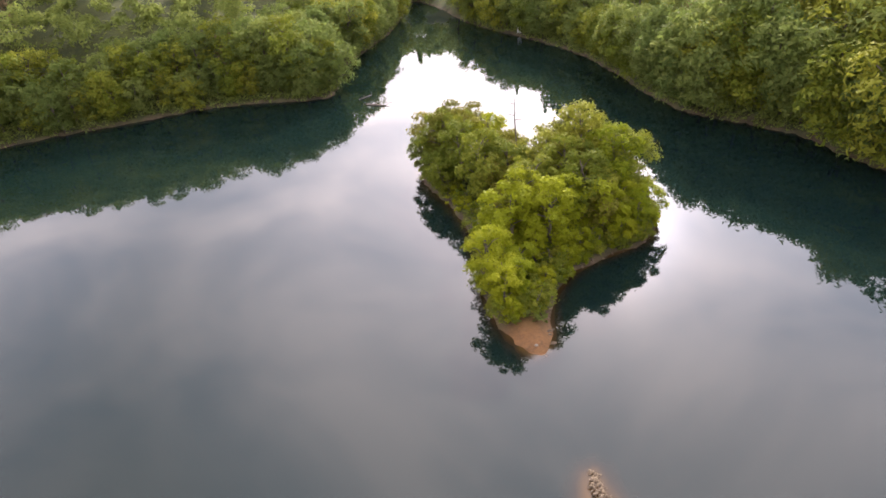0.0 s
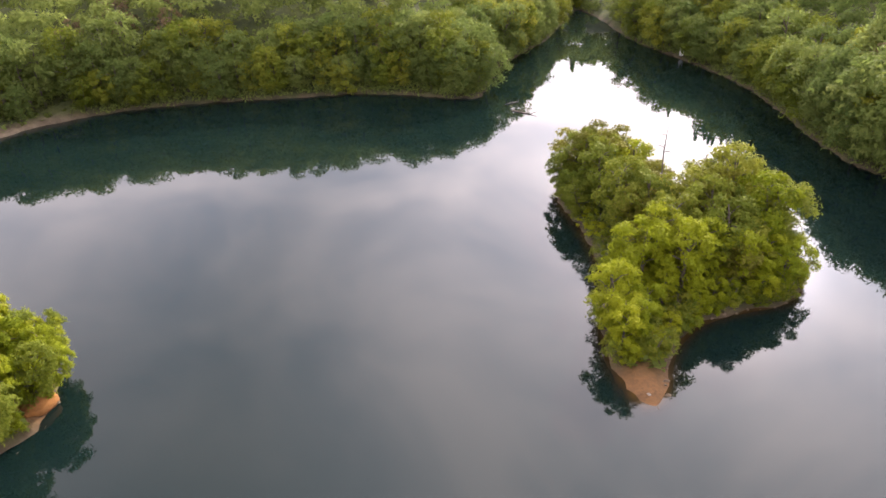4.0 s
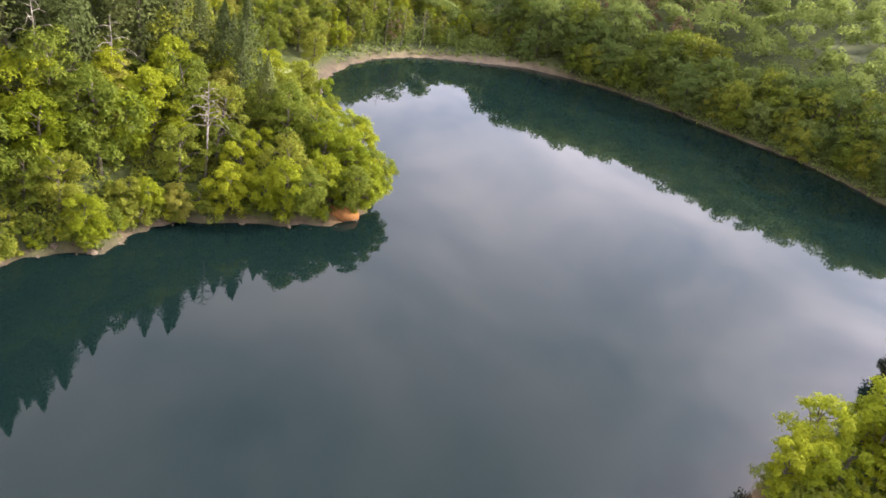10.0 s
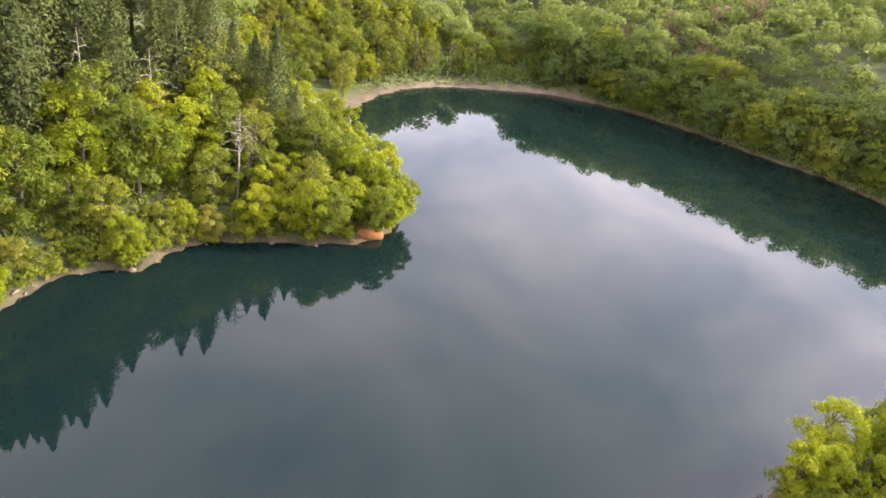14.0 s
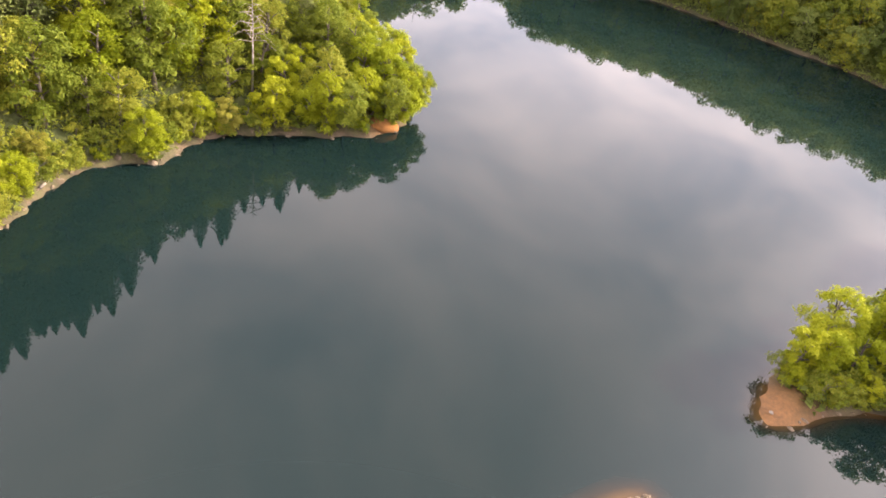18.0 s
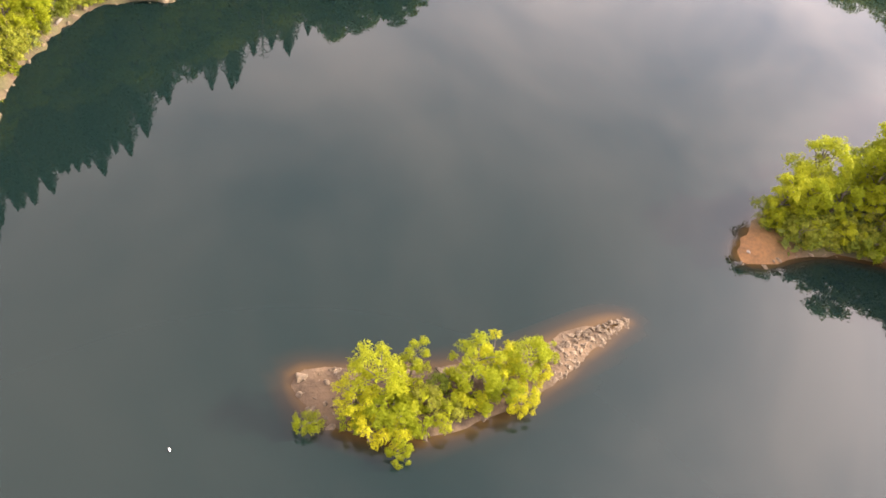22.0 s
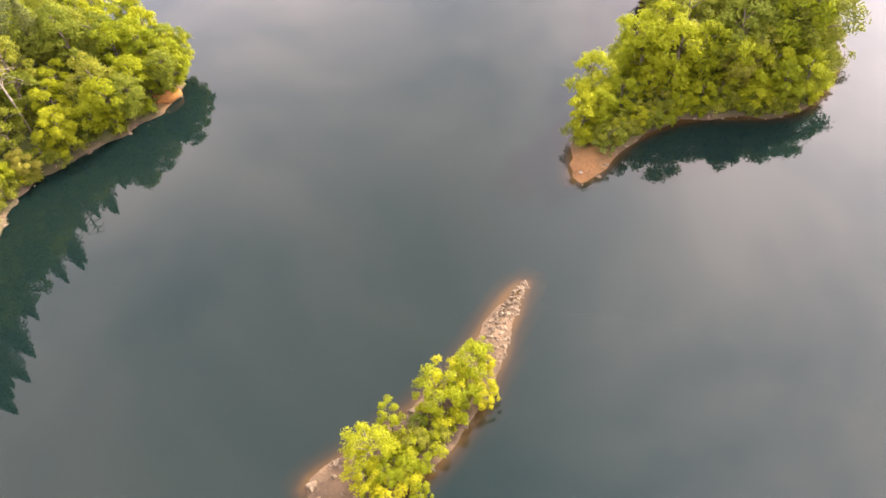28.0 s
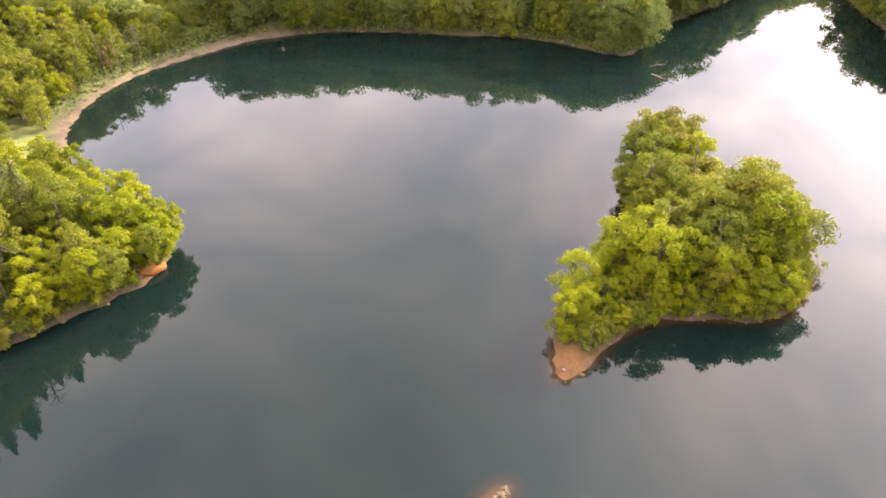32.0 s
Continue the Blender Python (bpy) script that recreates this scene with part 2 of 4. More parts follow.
def part(name, data, parent, label=""):
    ob = new(name, data)
    ob.parent = parent
    return tagged(ob, label) if label else ob


def tube(path, radii, sides=7):
    """Verts and faces of a tapered limb along a path."""
    verts, faces = [], []
    for i, p in enumerate(path):
        p = np.array(p, float)
        d = np.array(path[min(i + 1, len(path) - 1)], float) - np.array(path[max(i - 1, 0)], float)
        d /= np.linalg.norm(d) + 1e-9
        u = np.cross(d, (0.31, 0.95, 0.05))
        u /= np.linalg.norm(u) + 1e-9
        w = np.cross(d, u)
        for k in range(sides):
            a = 2 * math.pi * k / sides
            verts.append(p + radii[i] * (math.cos(a) * u + math.sin(a) * w))
    for i in range(len(path) - 1):
        for k in range(sides):
            a, b = i * sides + k, i * sides + (k + 1) % sides
            faces.append((a, b, b + sides, a + sides))
    faces.append(tuple(range(sides - 1, -1, -1)))
    faces.append(tuple(range((len(path) - 1) * sides, len(path) * sides)))
    return verts, faces


def joined(pieces):
    verts, faces = [], []
    for v, f in pieces:
        n = len(verts)
        verts += list(v)
        faces += [tuple(i + n for i in q) for q in f]
    return verts, faces


def clumps(rng, centres, normals, size, jitter=0.55):
    """Kite-shaped leaf clumps at the centres, roughly facing the normals."""
    n = len(centres)
    nrm = normals + rng.normal(0, jitter, (n, 3))
    nrm /= np.linalg.norm(nrm, axis=1, keepdims=True) + 1e-9
    a = np.cross(nrm, rng.normal(0, 1, (n, 3)))
    a /= np.linalg.norm(a, axis=1, keepdims=True) + 1e-9
    b = np.cross(nrm, a)
    s = size * rng.uniform(0.6, 1.35, (n, 1))
    w = s * rng.uniform(0.45, 0.8, (n, 1))
    droop = nrm * s * rng.uniform(-0.25, 0.05, (n, 1))
    return np.stack([centres - a * s * 0.5, centres + b * w * 0.5 + droop * 0.3, centres + a * s * 0.5 + droop, centres - b * w * 0.5 + droop * 0.3], 1)


# ------------------------------------------------------------ the lie of the land
WEST = [(-16, -9), (-22.4, -2.4), (-28.6, 0.3), (-33, 3.2), (-36.6, 6.8), (-37.6, 10.2), (-36.8, 13.8), (-39.5, 17), (-40.2, 21), (-39, 26), (-37.4, 32),
        (-37.2, 36), (-39.8, 39.5), (-46, 42), (-56, 43), (-66, 46), (-75.5, 50.5), (-81, 55), (-86.5, 62), (-89.5, 70), (-90, 77), (-88, 86)]
NORTH = [(-85.5, 95), (-80, 102), (-73, 107.5), (-62, 112), (-50, 115), (-38, 118.5), (-27, 118), (-18.5, 116.5), (-16.0, 120), (-16.5, 132), (-12.5, 147),
         (-8, 160), (-5, 178), (-2, 200), (4, 190), (10, 166)]
EAST = [(17, 150), (25, 133), (29, 118), (30.5, 106), (33, 92), (38, 84.5), (42.5, 78), (45, 68), (48, 58), (54, 40), (62, 15), (64, -15), (48, -40), (18, -44), (-6, -28)]
ISLAND = [(5.2, 42.0), (6.3, 42.9), (6.9, 45.2), (7.4, 48.2), (8.7, 50.8), (10.3, 52.9), (12.6, 54.6), (15, 55.7), (18, 57.3), (20.0, 60.5), (20.4, 66), (19, 70.5),
          (15, 71), (11, 72.5), (7.5, 77), (4, 81.5), (0, 83), (-2.2, 80.5), (-1.4, 75), (0.8, 69), (2.2, 63), (2.5, 57), (2.4, 51), (3, 47.0), (4.1, 43.8)]
ISLET = [(6.6, 30.4), (5.9, 28.6), (5.8, 26.2), (5.9, 23.5), (5.7, 20.5), (5, 17.8), (4, 15), (3, 12.6), (2.1, 10.6), (2.2, 9.7), (3.2, 9.4),
         (4.8, 9.8), (6.0, 10.7), (7.1, 11.9), (8.0, 13.4), (8.6, 15.3), (8.8, 17.5), (8.85, 20.5), (8.4, 23.5), (7.8, 25.8), (7.2, 28.5)]


def outline(points, steps=5):
    """A closed Catmull-Rom curve through the points."""
    p = np.array(points, float)
    out = []
    for i in range(len(p)):
        a, b, c, d = p[i - 1], p[i], p[(i + 1) % len(p)], p[(i + 2) % len(p)]
        for k in range(steps):
            u = k / steps
            out.append(0.5 * (2 * b + (c - a) * u + (2 * a - 5 * b + 4 * c - d) * u * u + (3 * b - a - 3 * c + d) * u**3))
    return np.array(out)


def inside_by(poly, x, y):
    """Distance to the outline: positive inside."""
    x, y = np.asarray(x, float).ravel(), np.asarray(y, float).ravel()
    best, odd = np.full(x.shape, 1e18), np.zeros(x.shape, bool)
    for (x0, y0), (x1, y1) in zip(poly, np.roll(poly, -1, 0)):
        dx, dy = x1 - x0, y1 - y0
        u = np.clip(((x - x0) * dx + (y - y0) * dy) / (dx * dx + dy * dy + 1e-12), 0, 1)
        best = np.minimum(best, (x - x0 - u * dx) ** 2 + (y - y0 - u * dy) ** 2)
        crosses = (y0 > y) != (y1 > y)
        with np.errstate(divide="ignore", invalid="ignore"):
            odd ^= crosses & (x < dx * (y - y0) / (dy if dy else 1e-12) + x0)
    return np.sqrt(best) * np.where(odd, 1, -1)


LAKE_LINE, ISLAND_LINE, ISLET_LINE = outline(WEST + NORTH + EAST), outline(ISLAND), outline(ISLET)


def bumps(x, y):
    """Gentle unevenness from a few waves."""
    return (np.sin(x * 0.11 + 1.3) * np.cos(y * 0.09 + 0.4) + 0.5 * np.sin(x * 0.31 - y * 0.23) + 0.3 * np.sin(y * 0.47 + x * 0.2 + 2.0))


def blob(x, y, cx, cy, rx, ry):
    return np.exp(-(((x - cx) / rx) ** 2 + ((y - cy) / ry) ** 2))


def land(x, y):
    """Height of the ground, distance inland, and how bare it is."""
    x, y = np.asarray(x, float).ravel(), np.asarray(y, float).ravel()
    wob = 0.45 * np.sin(x * 1.1 + y * 0.7) * np.cos(y * 0.9 - x * 0.4) + 0.25 * np.sin(x * 2.3 - y * 1.9)
    s = -inside_by(LAKE_LINE, x, y) + wob * 0.8
    steep = 0.57 + 0.3 * blob(x, y, -44, -6, 20, 14) + 0.3 * blob(x, y, -52, 16, 13, 14) + 0.6 * blob(x, y, 58, 66, 18, 36) - 0.53 * blob(x, y, -82, 47, 17, 15) - 0.34 * blob(x, y, -57, 36, 11, 9) - 0.46 * blob(x, y, -105, 92, 20, 13) - 0.35 * blob(x, y, 20, -60, 90, 45) - 0.3 * blob(x, y, 0, 225, 22, 50)
    top = 40 - 27 * blob(x, y, -95, 62, 34, 26) - 31 * blob(x, y, -128, 105, 55, 24) - 18 * blob(x, y, -80, 135, 34, 30) - 22 * blob(x, y, -160, 138, 42, 24) - 18 * blob(x, y, -212, 182, 45, 40) - 20 * blob(x, y, 20, -70, 120, 60) - 30 * blob(x, y, 2, 235, 26, 60)
    top = np.maximum(top, 4)
    inland = np.maximum(s, 0)
    main = np.where(s > 0, np.minimum(s, 1.2) * 0.65 + top * (1 - np.exp(-steep * np.maximum(inland - 1.2, 0) / top)) + np.minimum(inland * 0.05, 1.0) * bumps(x, y), np.maximum(s * 0.4, -6))
    main = main + np.clip((np.hypot(x + 20, y - 60) - 190) * 0.16, 0, 60) * (s > 0) * (1 - 0.92 * blob(x, y, 5, 330, 75, 160))
    si = inside_by(ISLAND_LINE, x, y) + wob * 0.5
    isl = np.where(si > 0, np.minimum(si, 1.5) * 0.5 + np.minimum(np.maximum(si - 1.5, 0) * 0.25, 1.8), np.maximum(si * 0.35, -6))
    st = inside_by(ISLET_LINE, x, y) + wob * 0.3
    let = np.where(st > 0, np.minimum(st, 2.5) * 0.36, np.maximum(st * 0.3, -6))
    z = np.maximum(np.maximum(main, isl), let)
    edge = np.maximum(np.maximum(s, si), st)
    beach = np.clip(blob(x, y, -80, 53, 11, 9) + 0.35 * blob(x, y, -85, 93, 7, 11), 0, 1)
    bare = np.clip(1.4 - np.maximum(s, si) / (0.45 + 1.7 * beach), 0, 1)
    bare = np.where(st > -0.5, 1.0, bare)
    return z, edge, bare


def tints(x, y, edge):
    """Where the ground is orange clay, grass or pale sand."""
    x, y = np.asarray(x).ravel(), np.asarray(y).ravel()
    orange = np.clip(1.4 * blob(x, y, 5.2, 43.2, 2.6, 3.4) + 1.5 * blob(x, y, -37.9, 35.6, 1.3, 1.6) + 0.8 * blob(x, y, -37.2, -1.2, 2.6, 2.4) + 0.2 * blob(x, y, 3.4, 11.2, 2.4, 2.4) + 0.15 * blob(x, y, 6.6, 22.5, 2.5, 8), 0, 1)
    grass = np.clip(1.6 * blob(x, y, -75, 46, 9, 6), 0, 1) * np.clip((edge - 2.2) / 1.0, 0, 1)
    sand = np.clip(1.0 * blob(x, y, -84.5, 94, 6, 9) + 0.15 * blob(x, y, -82, 54, 8, 7) + 0.7 * blob(x, y, -89, 76, 5, 12), 0, 1) * np.clip((2.0 - edge) / 1.0, 0, 1)
    return orange, grass, sand


def axis(lo, hi, step, far, grow=1.35):
    a = list(np.arange(lo, hi + step, step))
    d = step
    while a[-1] < far:
        d *= grow
        a.append(a[-1] + d)
    d = step
    while a[0] > -far:
        d *= grow
        a.insert(0, a[0] - d)
    return np.array(a)


def grid_mesh(name, xs, ys, z, mat, fields):
    nx, ny = len(xs), len(ys)
    gx, gy = np.meshgrid(xs, ys)
    co = np.stack([gx.ravel(), gy.ravel(), z], 1)
    i = np.arange(nx * ny).reshape(ny, nx)
    quads = np.stack([i[:-1, :-1], i[:-1, 1:], i[1:, 1:], i[1:, :-1]], -1).reshape(-1, 4)
    me = bpy.data.meshes.new(name)
    me.from_pydata(co, [], quads)
    me.polygons.foreach_set("use_smooth", [True] * len(me.polygons))
    for key, values in fields.items():
        at = me.attributes.new(key, "FLOAT", "POINT")
        at.data.foreach_set("value", values.astype(np.float32))
    me.materials.append(mat)
    me.update()
    return me


XS, YS = axis(-125, 75, 1.1, 1500), axis(-60, 215, 1.1, 1500)
GX, GY = np.meshgrid(XS, YS)
GZ, GS, GB = land(GX, GY)
TINT = tints(GX, GY, GS)
tagged(new("ground", grid_mesh("ground", XS, YS, GZ, GROUND, {"bare": GB, "orange": TINT[0], "grass": TINT[1], "sand": TINT[2]})), "wooded hills with bare clay banks round the lake", "ground", kind="structure")

WX, WY = axis(-6, 26, 0.8, 130), axis(4, 90, 0.8, 230)
wx, wy = np.meshgrid(WX, WY)
near_shore = np.maximum(inside_by(ISLAND_LINE, wx, wy) * 1.2, inside_by(ISLET_LINE, wx, wy))
shallow = np.clip(1 + near_shore / 1.5, 0, 1) ** 1.6
tagged(new("water", grid_mesh("water", WX, WY, np.zeros(wx.size), WATER, {"shallow": shallow})), "still dark green lake water mirroring the clouds", "water", kind="structure")


# ------------------------------------------------------------ trees
def tree_meshes(pieces, q, leaf):
    """The whole stem with its limbs, the crown, the bare stem, and each limb by itself."""
    return mesh_from("trunk", *joined(pieces), BARK, True), quads_mesh("crown", q, leaf), mesh_from("trunk", *pieces[0], BARK, True), [mesh_from("limb", *p, BARK, True) for p in pieces[1:]]


def broadleaf_meshes(seed, height, spread, lobes, leaves, size, leaf, low=0.14, lobe=(0.2, 0.38), flat=0.85):
    """Trunk with limbs, and a crown of leafy boughs at the limbs' ends: flattened, ragged masses, open in places."""
    rng = np.random.default_rng(seed)
    top = np.array([rng.normal(0, 0.3), rng.normal(0, 0.3), height * 0.86])
    bend = np.array([rng.normal(0, 0.15), rng.normal(0, 0.15), height * 0.25])
    pieces = [tube([(0, 0, -0.6), (0.03, 0, height * 0.12), bend, (bend + top) / 2 + rng.normal(0, 0.15, 3), top], [0.03 * height, 0.024 * height, 0.02 * height, 0.012 * height, 0.004 * height], 8)]
    centres, radii = [], []
    mid_z, half = height * (low + 1) / 2, height * (1 - low) / 2
    for k in range(lobes):
        u = (k + 0.5) / lobes
        a = k * 2.399963 + rng.uniform(-0.5, 0.5)
        v = 1.72 * u - 0.86
        z = mid_z + half * v * 0.9
        reach = spread * math.sqrt(max(0.02, 1 - v * v * 0.95)) * rng.uniform(0.4, 1.0)
        c = np.array([math.cos(a) * reach, math.sin(a) * reach, z])
        centres.append(c)
        radii.append(spread * rng.uniform(*lobe))
        if k % 2 == 0:
            start = bend + (top - bend) * min(0.9, max(0.0, u - 0.2))
            pieces.append(tube([start, (start + c) / 2 + (0, 0, 0.04 * height), c], [0.010 * height, 0.006 * height, 0.002 * height], 4))
    centres, radii = np.array(centres), np.array(radii)
    weights = radii ** 2
    pick = rng.choice(lobes, leaves, p=weights / weights.sum())
    d = rng.normal(0, 1, (leaves, 3))
    d[:, 2] = np.where(rng.random(leaves) < 0.75, np.abs(d[:, 2]), d[:, 2])
    d /= np.linalg.norm(d, axis=1, keepdims=True)
    # each bough has its own sprays: the rim runs in and out round it
    around = np.arctan2(d[:, 1], d[:, 0])
    phase = rng.uniform(0, 6.28, (lobes, 2))[pick]
    rim = 1 + 0.16 * np.sin(3 * around + phase[:, 0]) + 0.13 * np.sin(7 * around + phase[:, 1])
    r = radii[pick] * rim * rng.uniform(0.55, 1.16, leaves)
    out = centres[pick] * np.array([1, 1, 0])
    tilt = -0.22 * (d[:, :2] * out[:, :2]).sum(1) / (np.linalg.norm(out, axis=1) + 0.3)
    place = centres[pick] + d * r[:, None] * np.array([1, 1, flat])
    place[:, 2] += tilt * r
    place[:, 2] = np.maximum(place[:, 2], 0.15)
    q = clumps(rng, place, d * np.array([0.8, 0.8, 1.0]) + np.array([0, 0, 0.45]), size, 0.5)[:, :3]
    return tree_meshes(pieces, q, leaf)


def cedar_meshes(seed, height, spread, leaves, size):
    """A straight trunk with a narrow spire of drooping branch tiers."""
    rng = np.random.default_rng(seed)
    pieces = [tube([(0, 0, -0.6), (0, 0, height * 0.5), (0.05, 0, height * 0.97)], [0.018 * height, 0.011 * height, 0.002 * height], 8)]
    # whorls of boughs, each a drooping fan of needle sprays
    boughs = 120
    bu = (np.arange(boughs) + rng.uniform(0, 1, boughs)) / boughs
    bu = bu ** 0.85
    ba = np.arange(boughs) * 2.399963 + rng.uniform(-0.4, 0.4, boughs)
    bl = spread * np.minimum(1.0, (1.03 - bu) * 2.4) ** 0.8 * np.where(bu > 0.35, (1.02 - bu) / 0.67, 1.0) ** 0.25 * rng.uniform(0.75, 1.1, boughs)
    pick = rng.integers(0, boughs, leaves)
    along = rng.uniform(0.25, 1.0, leaves)
    side = rng.normal(0, 0.5, leaves) * (1.15 - along * 0.6)
    r = bl[pick] * along
    a = ba[pick] + side
    z = height * (0.2 + 0.8 * bu[pick]) + r * 0.12 - 0.36 * r * along + rng.normal(0, 0.2, leaves)
    place = np.stack([np.cos(a) * r, np.sin(a) * r, z], 1)
    out = np.stack([np.cos(a), np.sin(a), np.full(leaves, 0.9)], 1)
    q = clumps(rng, place, out, size, 0.5)[:, :3]
    for k in range(16):
        zz, aa = height * (0.15 + 0.05 * k), k * 2.4
        rr = spread * 0.7 * (1 - 0.055 * k)
        pieces.append(tube([(0, 0, zz), (math.cos(aa) * rr * 0.6, math.sin(aa) * rr * 0.6, zz + 0.05), (math.cos(aa) * rr, math.sin(aa) * rr, zz - 0.3)], [0.05, 0.03, 0.01], 4))
    return tree_meshes(pieces, q, NEEDLE)


def make_tree(name, meshes, label, group):
    root = new(name)
    root.empty_display_size = 0.5
    if name in ("island_tree", "islet_tree"):
        trunk = part("trunk", meshes[2], root)
        for limb in meshes[3]:
            part("limb", limb, trunk)
    else:
        part("trunk", meshes[0], root)
    part("crown", meshes[1], root)
    return tagged(root, label, "shrub" if name == "shrub" else "tree", group)


def height_at(x, y):
    return float(land([x], [y])[0][0])


class Planter:
    """Plants copies of a few prototypes; the first place takes the prototype itself."""

    def __init__(self, name, variants, label, group):
        self.name, self.variants, self.label, self.group = name, variants, label, group
        self.roots = [None] * len(variants)

    def plant(self, k, x, y, z, turn, scale, sz=1.0, lean=0.0, way=(0.0, 0.0)):
        """lean: degrees by which it tips towards the direction way."""
        q = Quaternion((-way[1], way[0], 0.0), radians(lean)) @ Euler((0, 0, turn)).to_quaternion() if lean else Euler((0, 0, turn)).to_quaternion()
        m = Matrix.LocRotScale((x, y, z), q, (scale, scale, scale * sz))
        k %= len(self.variants)
        if self.roots[k] is None:
            self.roots[k] = make_tree(self.name, self.variants[k], self.label, self.group)
            self.roots[k].matrix_basis = m
            return self.roots[k]
        ob = copy_thing(self.roots[k], Matrix())
        ob.matrix_basis = m
        return ob


def sites(places):
    """Places with the ground's height, the distance inland and the bareness."""
    p = np.array(places, float)
    return zip(p[:, 0].tolist(), p[:, 1].tolist(), *(v.tolist() for v in land(p[:, 0], p[:, 1])))


def waterward(x, y):
    """The way to the nearest water."""
    e = land([x - 0.5, x + 0.5, x, x], [y, y, y - 0.5, y + 0.5])[1]
    d = np.array([e[0] - e[1], e[2] - e[3]])
    return d / (np.linalg.norm(d) + 1e-9)


def scatter(rng, x0, x1, y0, y1, gap):
    """Jittered grid of places."""
    out = []
    n = 0
    y = y0
    while y < y1:
        x = x0 + (gap * 0.5 if n % 2 else 0)
        while x < x1:
            out.append((x + rng.uniform(-0.42, 0.42) * gap, y + rng.uniform(-0.42, 0.42) * gap))
            x += gap
        y += gap * 0.87
        n += 1
    return out


rng = np.random.default_rng(7)
NEAR = [broadleaf_meshes(10 + i, h, r, n, 4200, 0.40, m, 0.06) for i, (h, r, n, m) in enumerate(((8.2, 2.7, 26, GREEN), (7.4, 2.5, 22, GREEN), (9.0, 2.8, 28, GREEN), (6.6, 2.4, 20, OLIVE), (8.6, 2.3, 24, GREEN), (7.8, 2.6, 24, SPRING)))]
BRIGHT = [broadleaf_meshes(30 + i, h, r, n, 4200, 0.37, SPRING, 0.06) for i, (h, r, n) in enumerate(((7.6, 2.3, 22), (6.4, 2.1, 19), (8.2, 2.4, 24), (7.0, 2.5, 20)))]
FAR = [broadleaf_meshes(50 + i, h, r, n, 2600, 0.62, m, 0.06, (0.26, 0.46), 0.8) for i, (h, r, n, m) in enumerate(((9.5, 3.3, 20, HAZED), (10.5, 3.6, 22, HAZED), (8.6, 3.1, 18, GREEN), (9.8, 3.0, 22, HAZED), (10.0, 3.5, 20, GREEN)))]
AIRY = [broadleaf_meshes(80 + i, h, r, n, 3400, 0.31, m, 0.1, (0.16, 0.32), 0.85) for i, (h, r, n, m) in enumerate(((7.2, 2.7, 24, SPRING), (6.2, 2.5, 20, SPRING), (6.8, 2.9, 22, GOLD), (7.6, 2.4, 24, SPRING)))]
BROWN = [broadleaf_meshes(60, 10.5, 3.0, 18, 1300, 0.55, WITHERED, 0.15)]
CEDAR = [cedar_meshes(70 + i, h, r, 3600, 0.36) for i, (h, r) in enumerate(((12.5, 2.2), (11, 2.0), (14, 2.35)))]
SHRUB = [broadleaf_meshes(90 + i, h, r, n, 800, 0.27, m, 0.0) for i, (h, r, n, m) in enumerate(((1.9, 1.2, 11, GREEN), (1.5, 1.1, 10, SPRING), (2.4, 1.3, 12, GREEN), (1.7, 1.2, 10, GOLD)))]

island_trees = Planter("island_tree", NEAR, "dense green broadleaf tree on the wooded island", "trees on the island")
island_bright = Planter("island_tree", BRIGHT, "yellow-green spring broadleaf tree at the island's tip", "trees on the island")
point_trees = Planter("shore_tree", NEAR, "green broadleaf tree on the steep wooded point", "trees on the point")
point_bright = Planter("shore_tree", BRIGHT, "yellow-green broadleaf tree on the wooded point", "trees on the point")
mound_trees = Planter("shore_tree", NEAR, "green broadleaf tree on the mound behind the beach", "trees behind the beach")
cedars = Planter("cedar", CEDAR, "tall dark green conical cedar on the hillside", "cedars on the point")
bank_trees = Planter("bank_tree", FAR, "full-crowned green tree on the far bank", "trees on the far bank")
shrubs = Planter("shrub", SHRUB, "low leafy shrub on the clay bank", "shrubs on the bank")

# the island: a close wood behind, single trees towards the tip
for x, y, z, s, bare in sites(scatter(rng, -6, 24, 57.5, 84, 2.8)):
    if s < 0.3 or (s < 1.9 and 58 < y < 72 and x < 5) or (y < 59.5 and 9 < x < 12) or (x > 17.5 and s < 1.3):
        continue
    low = 1.1 if x > 12 and y > 61 else (1.14 if y > 74 else 0.97)
    edge = s < 1.6
    island_trees.plant(int(rng.integers(0, 99)), x, y, z - 0.1, rng.uniform(0, 6.28), low * rng.uniform(0.8, 1.06) * (0.7 if edge else 1), rng.uniform(0.85, 1.1), rng.uniform(8, 22) if edge else 0.0, waterward(x, y) if edge else (0.0, 0.0))
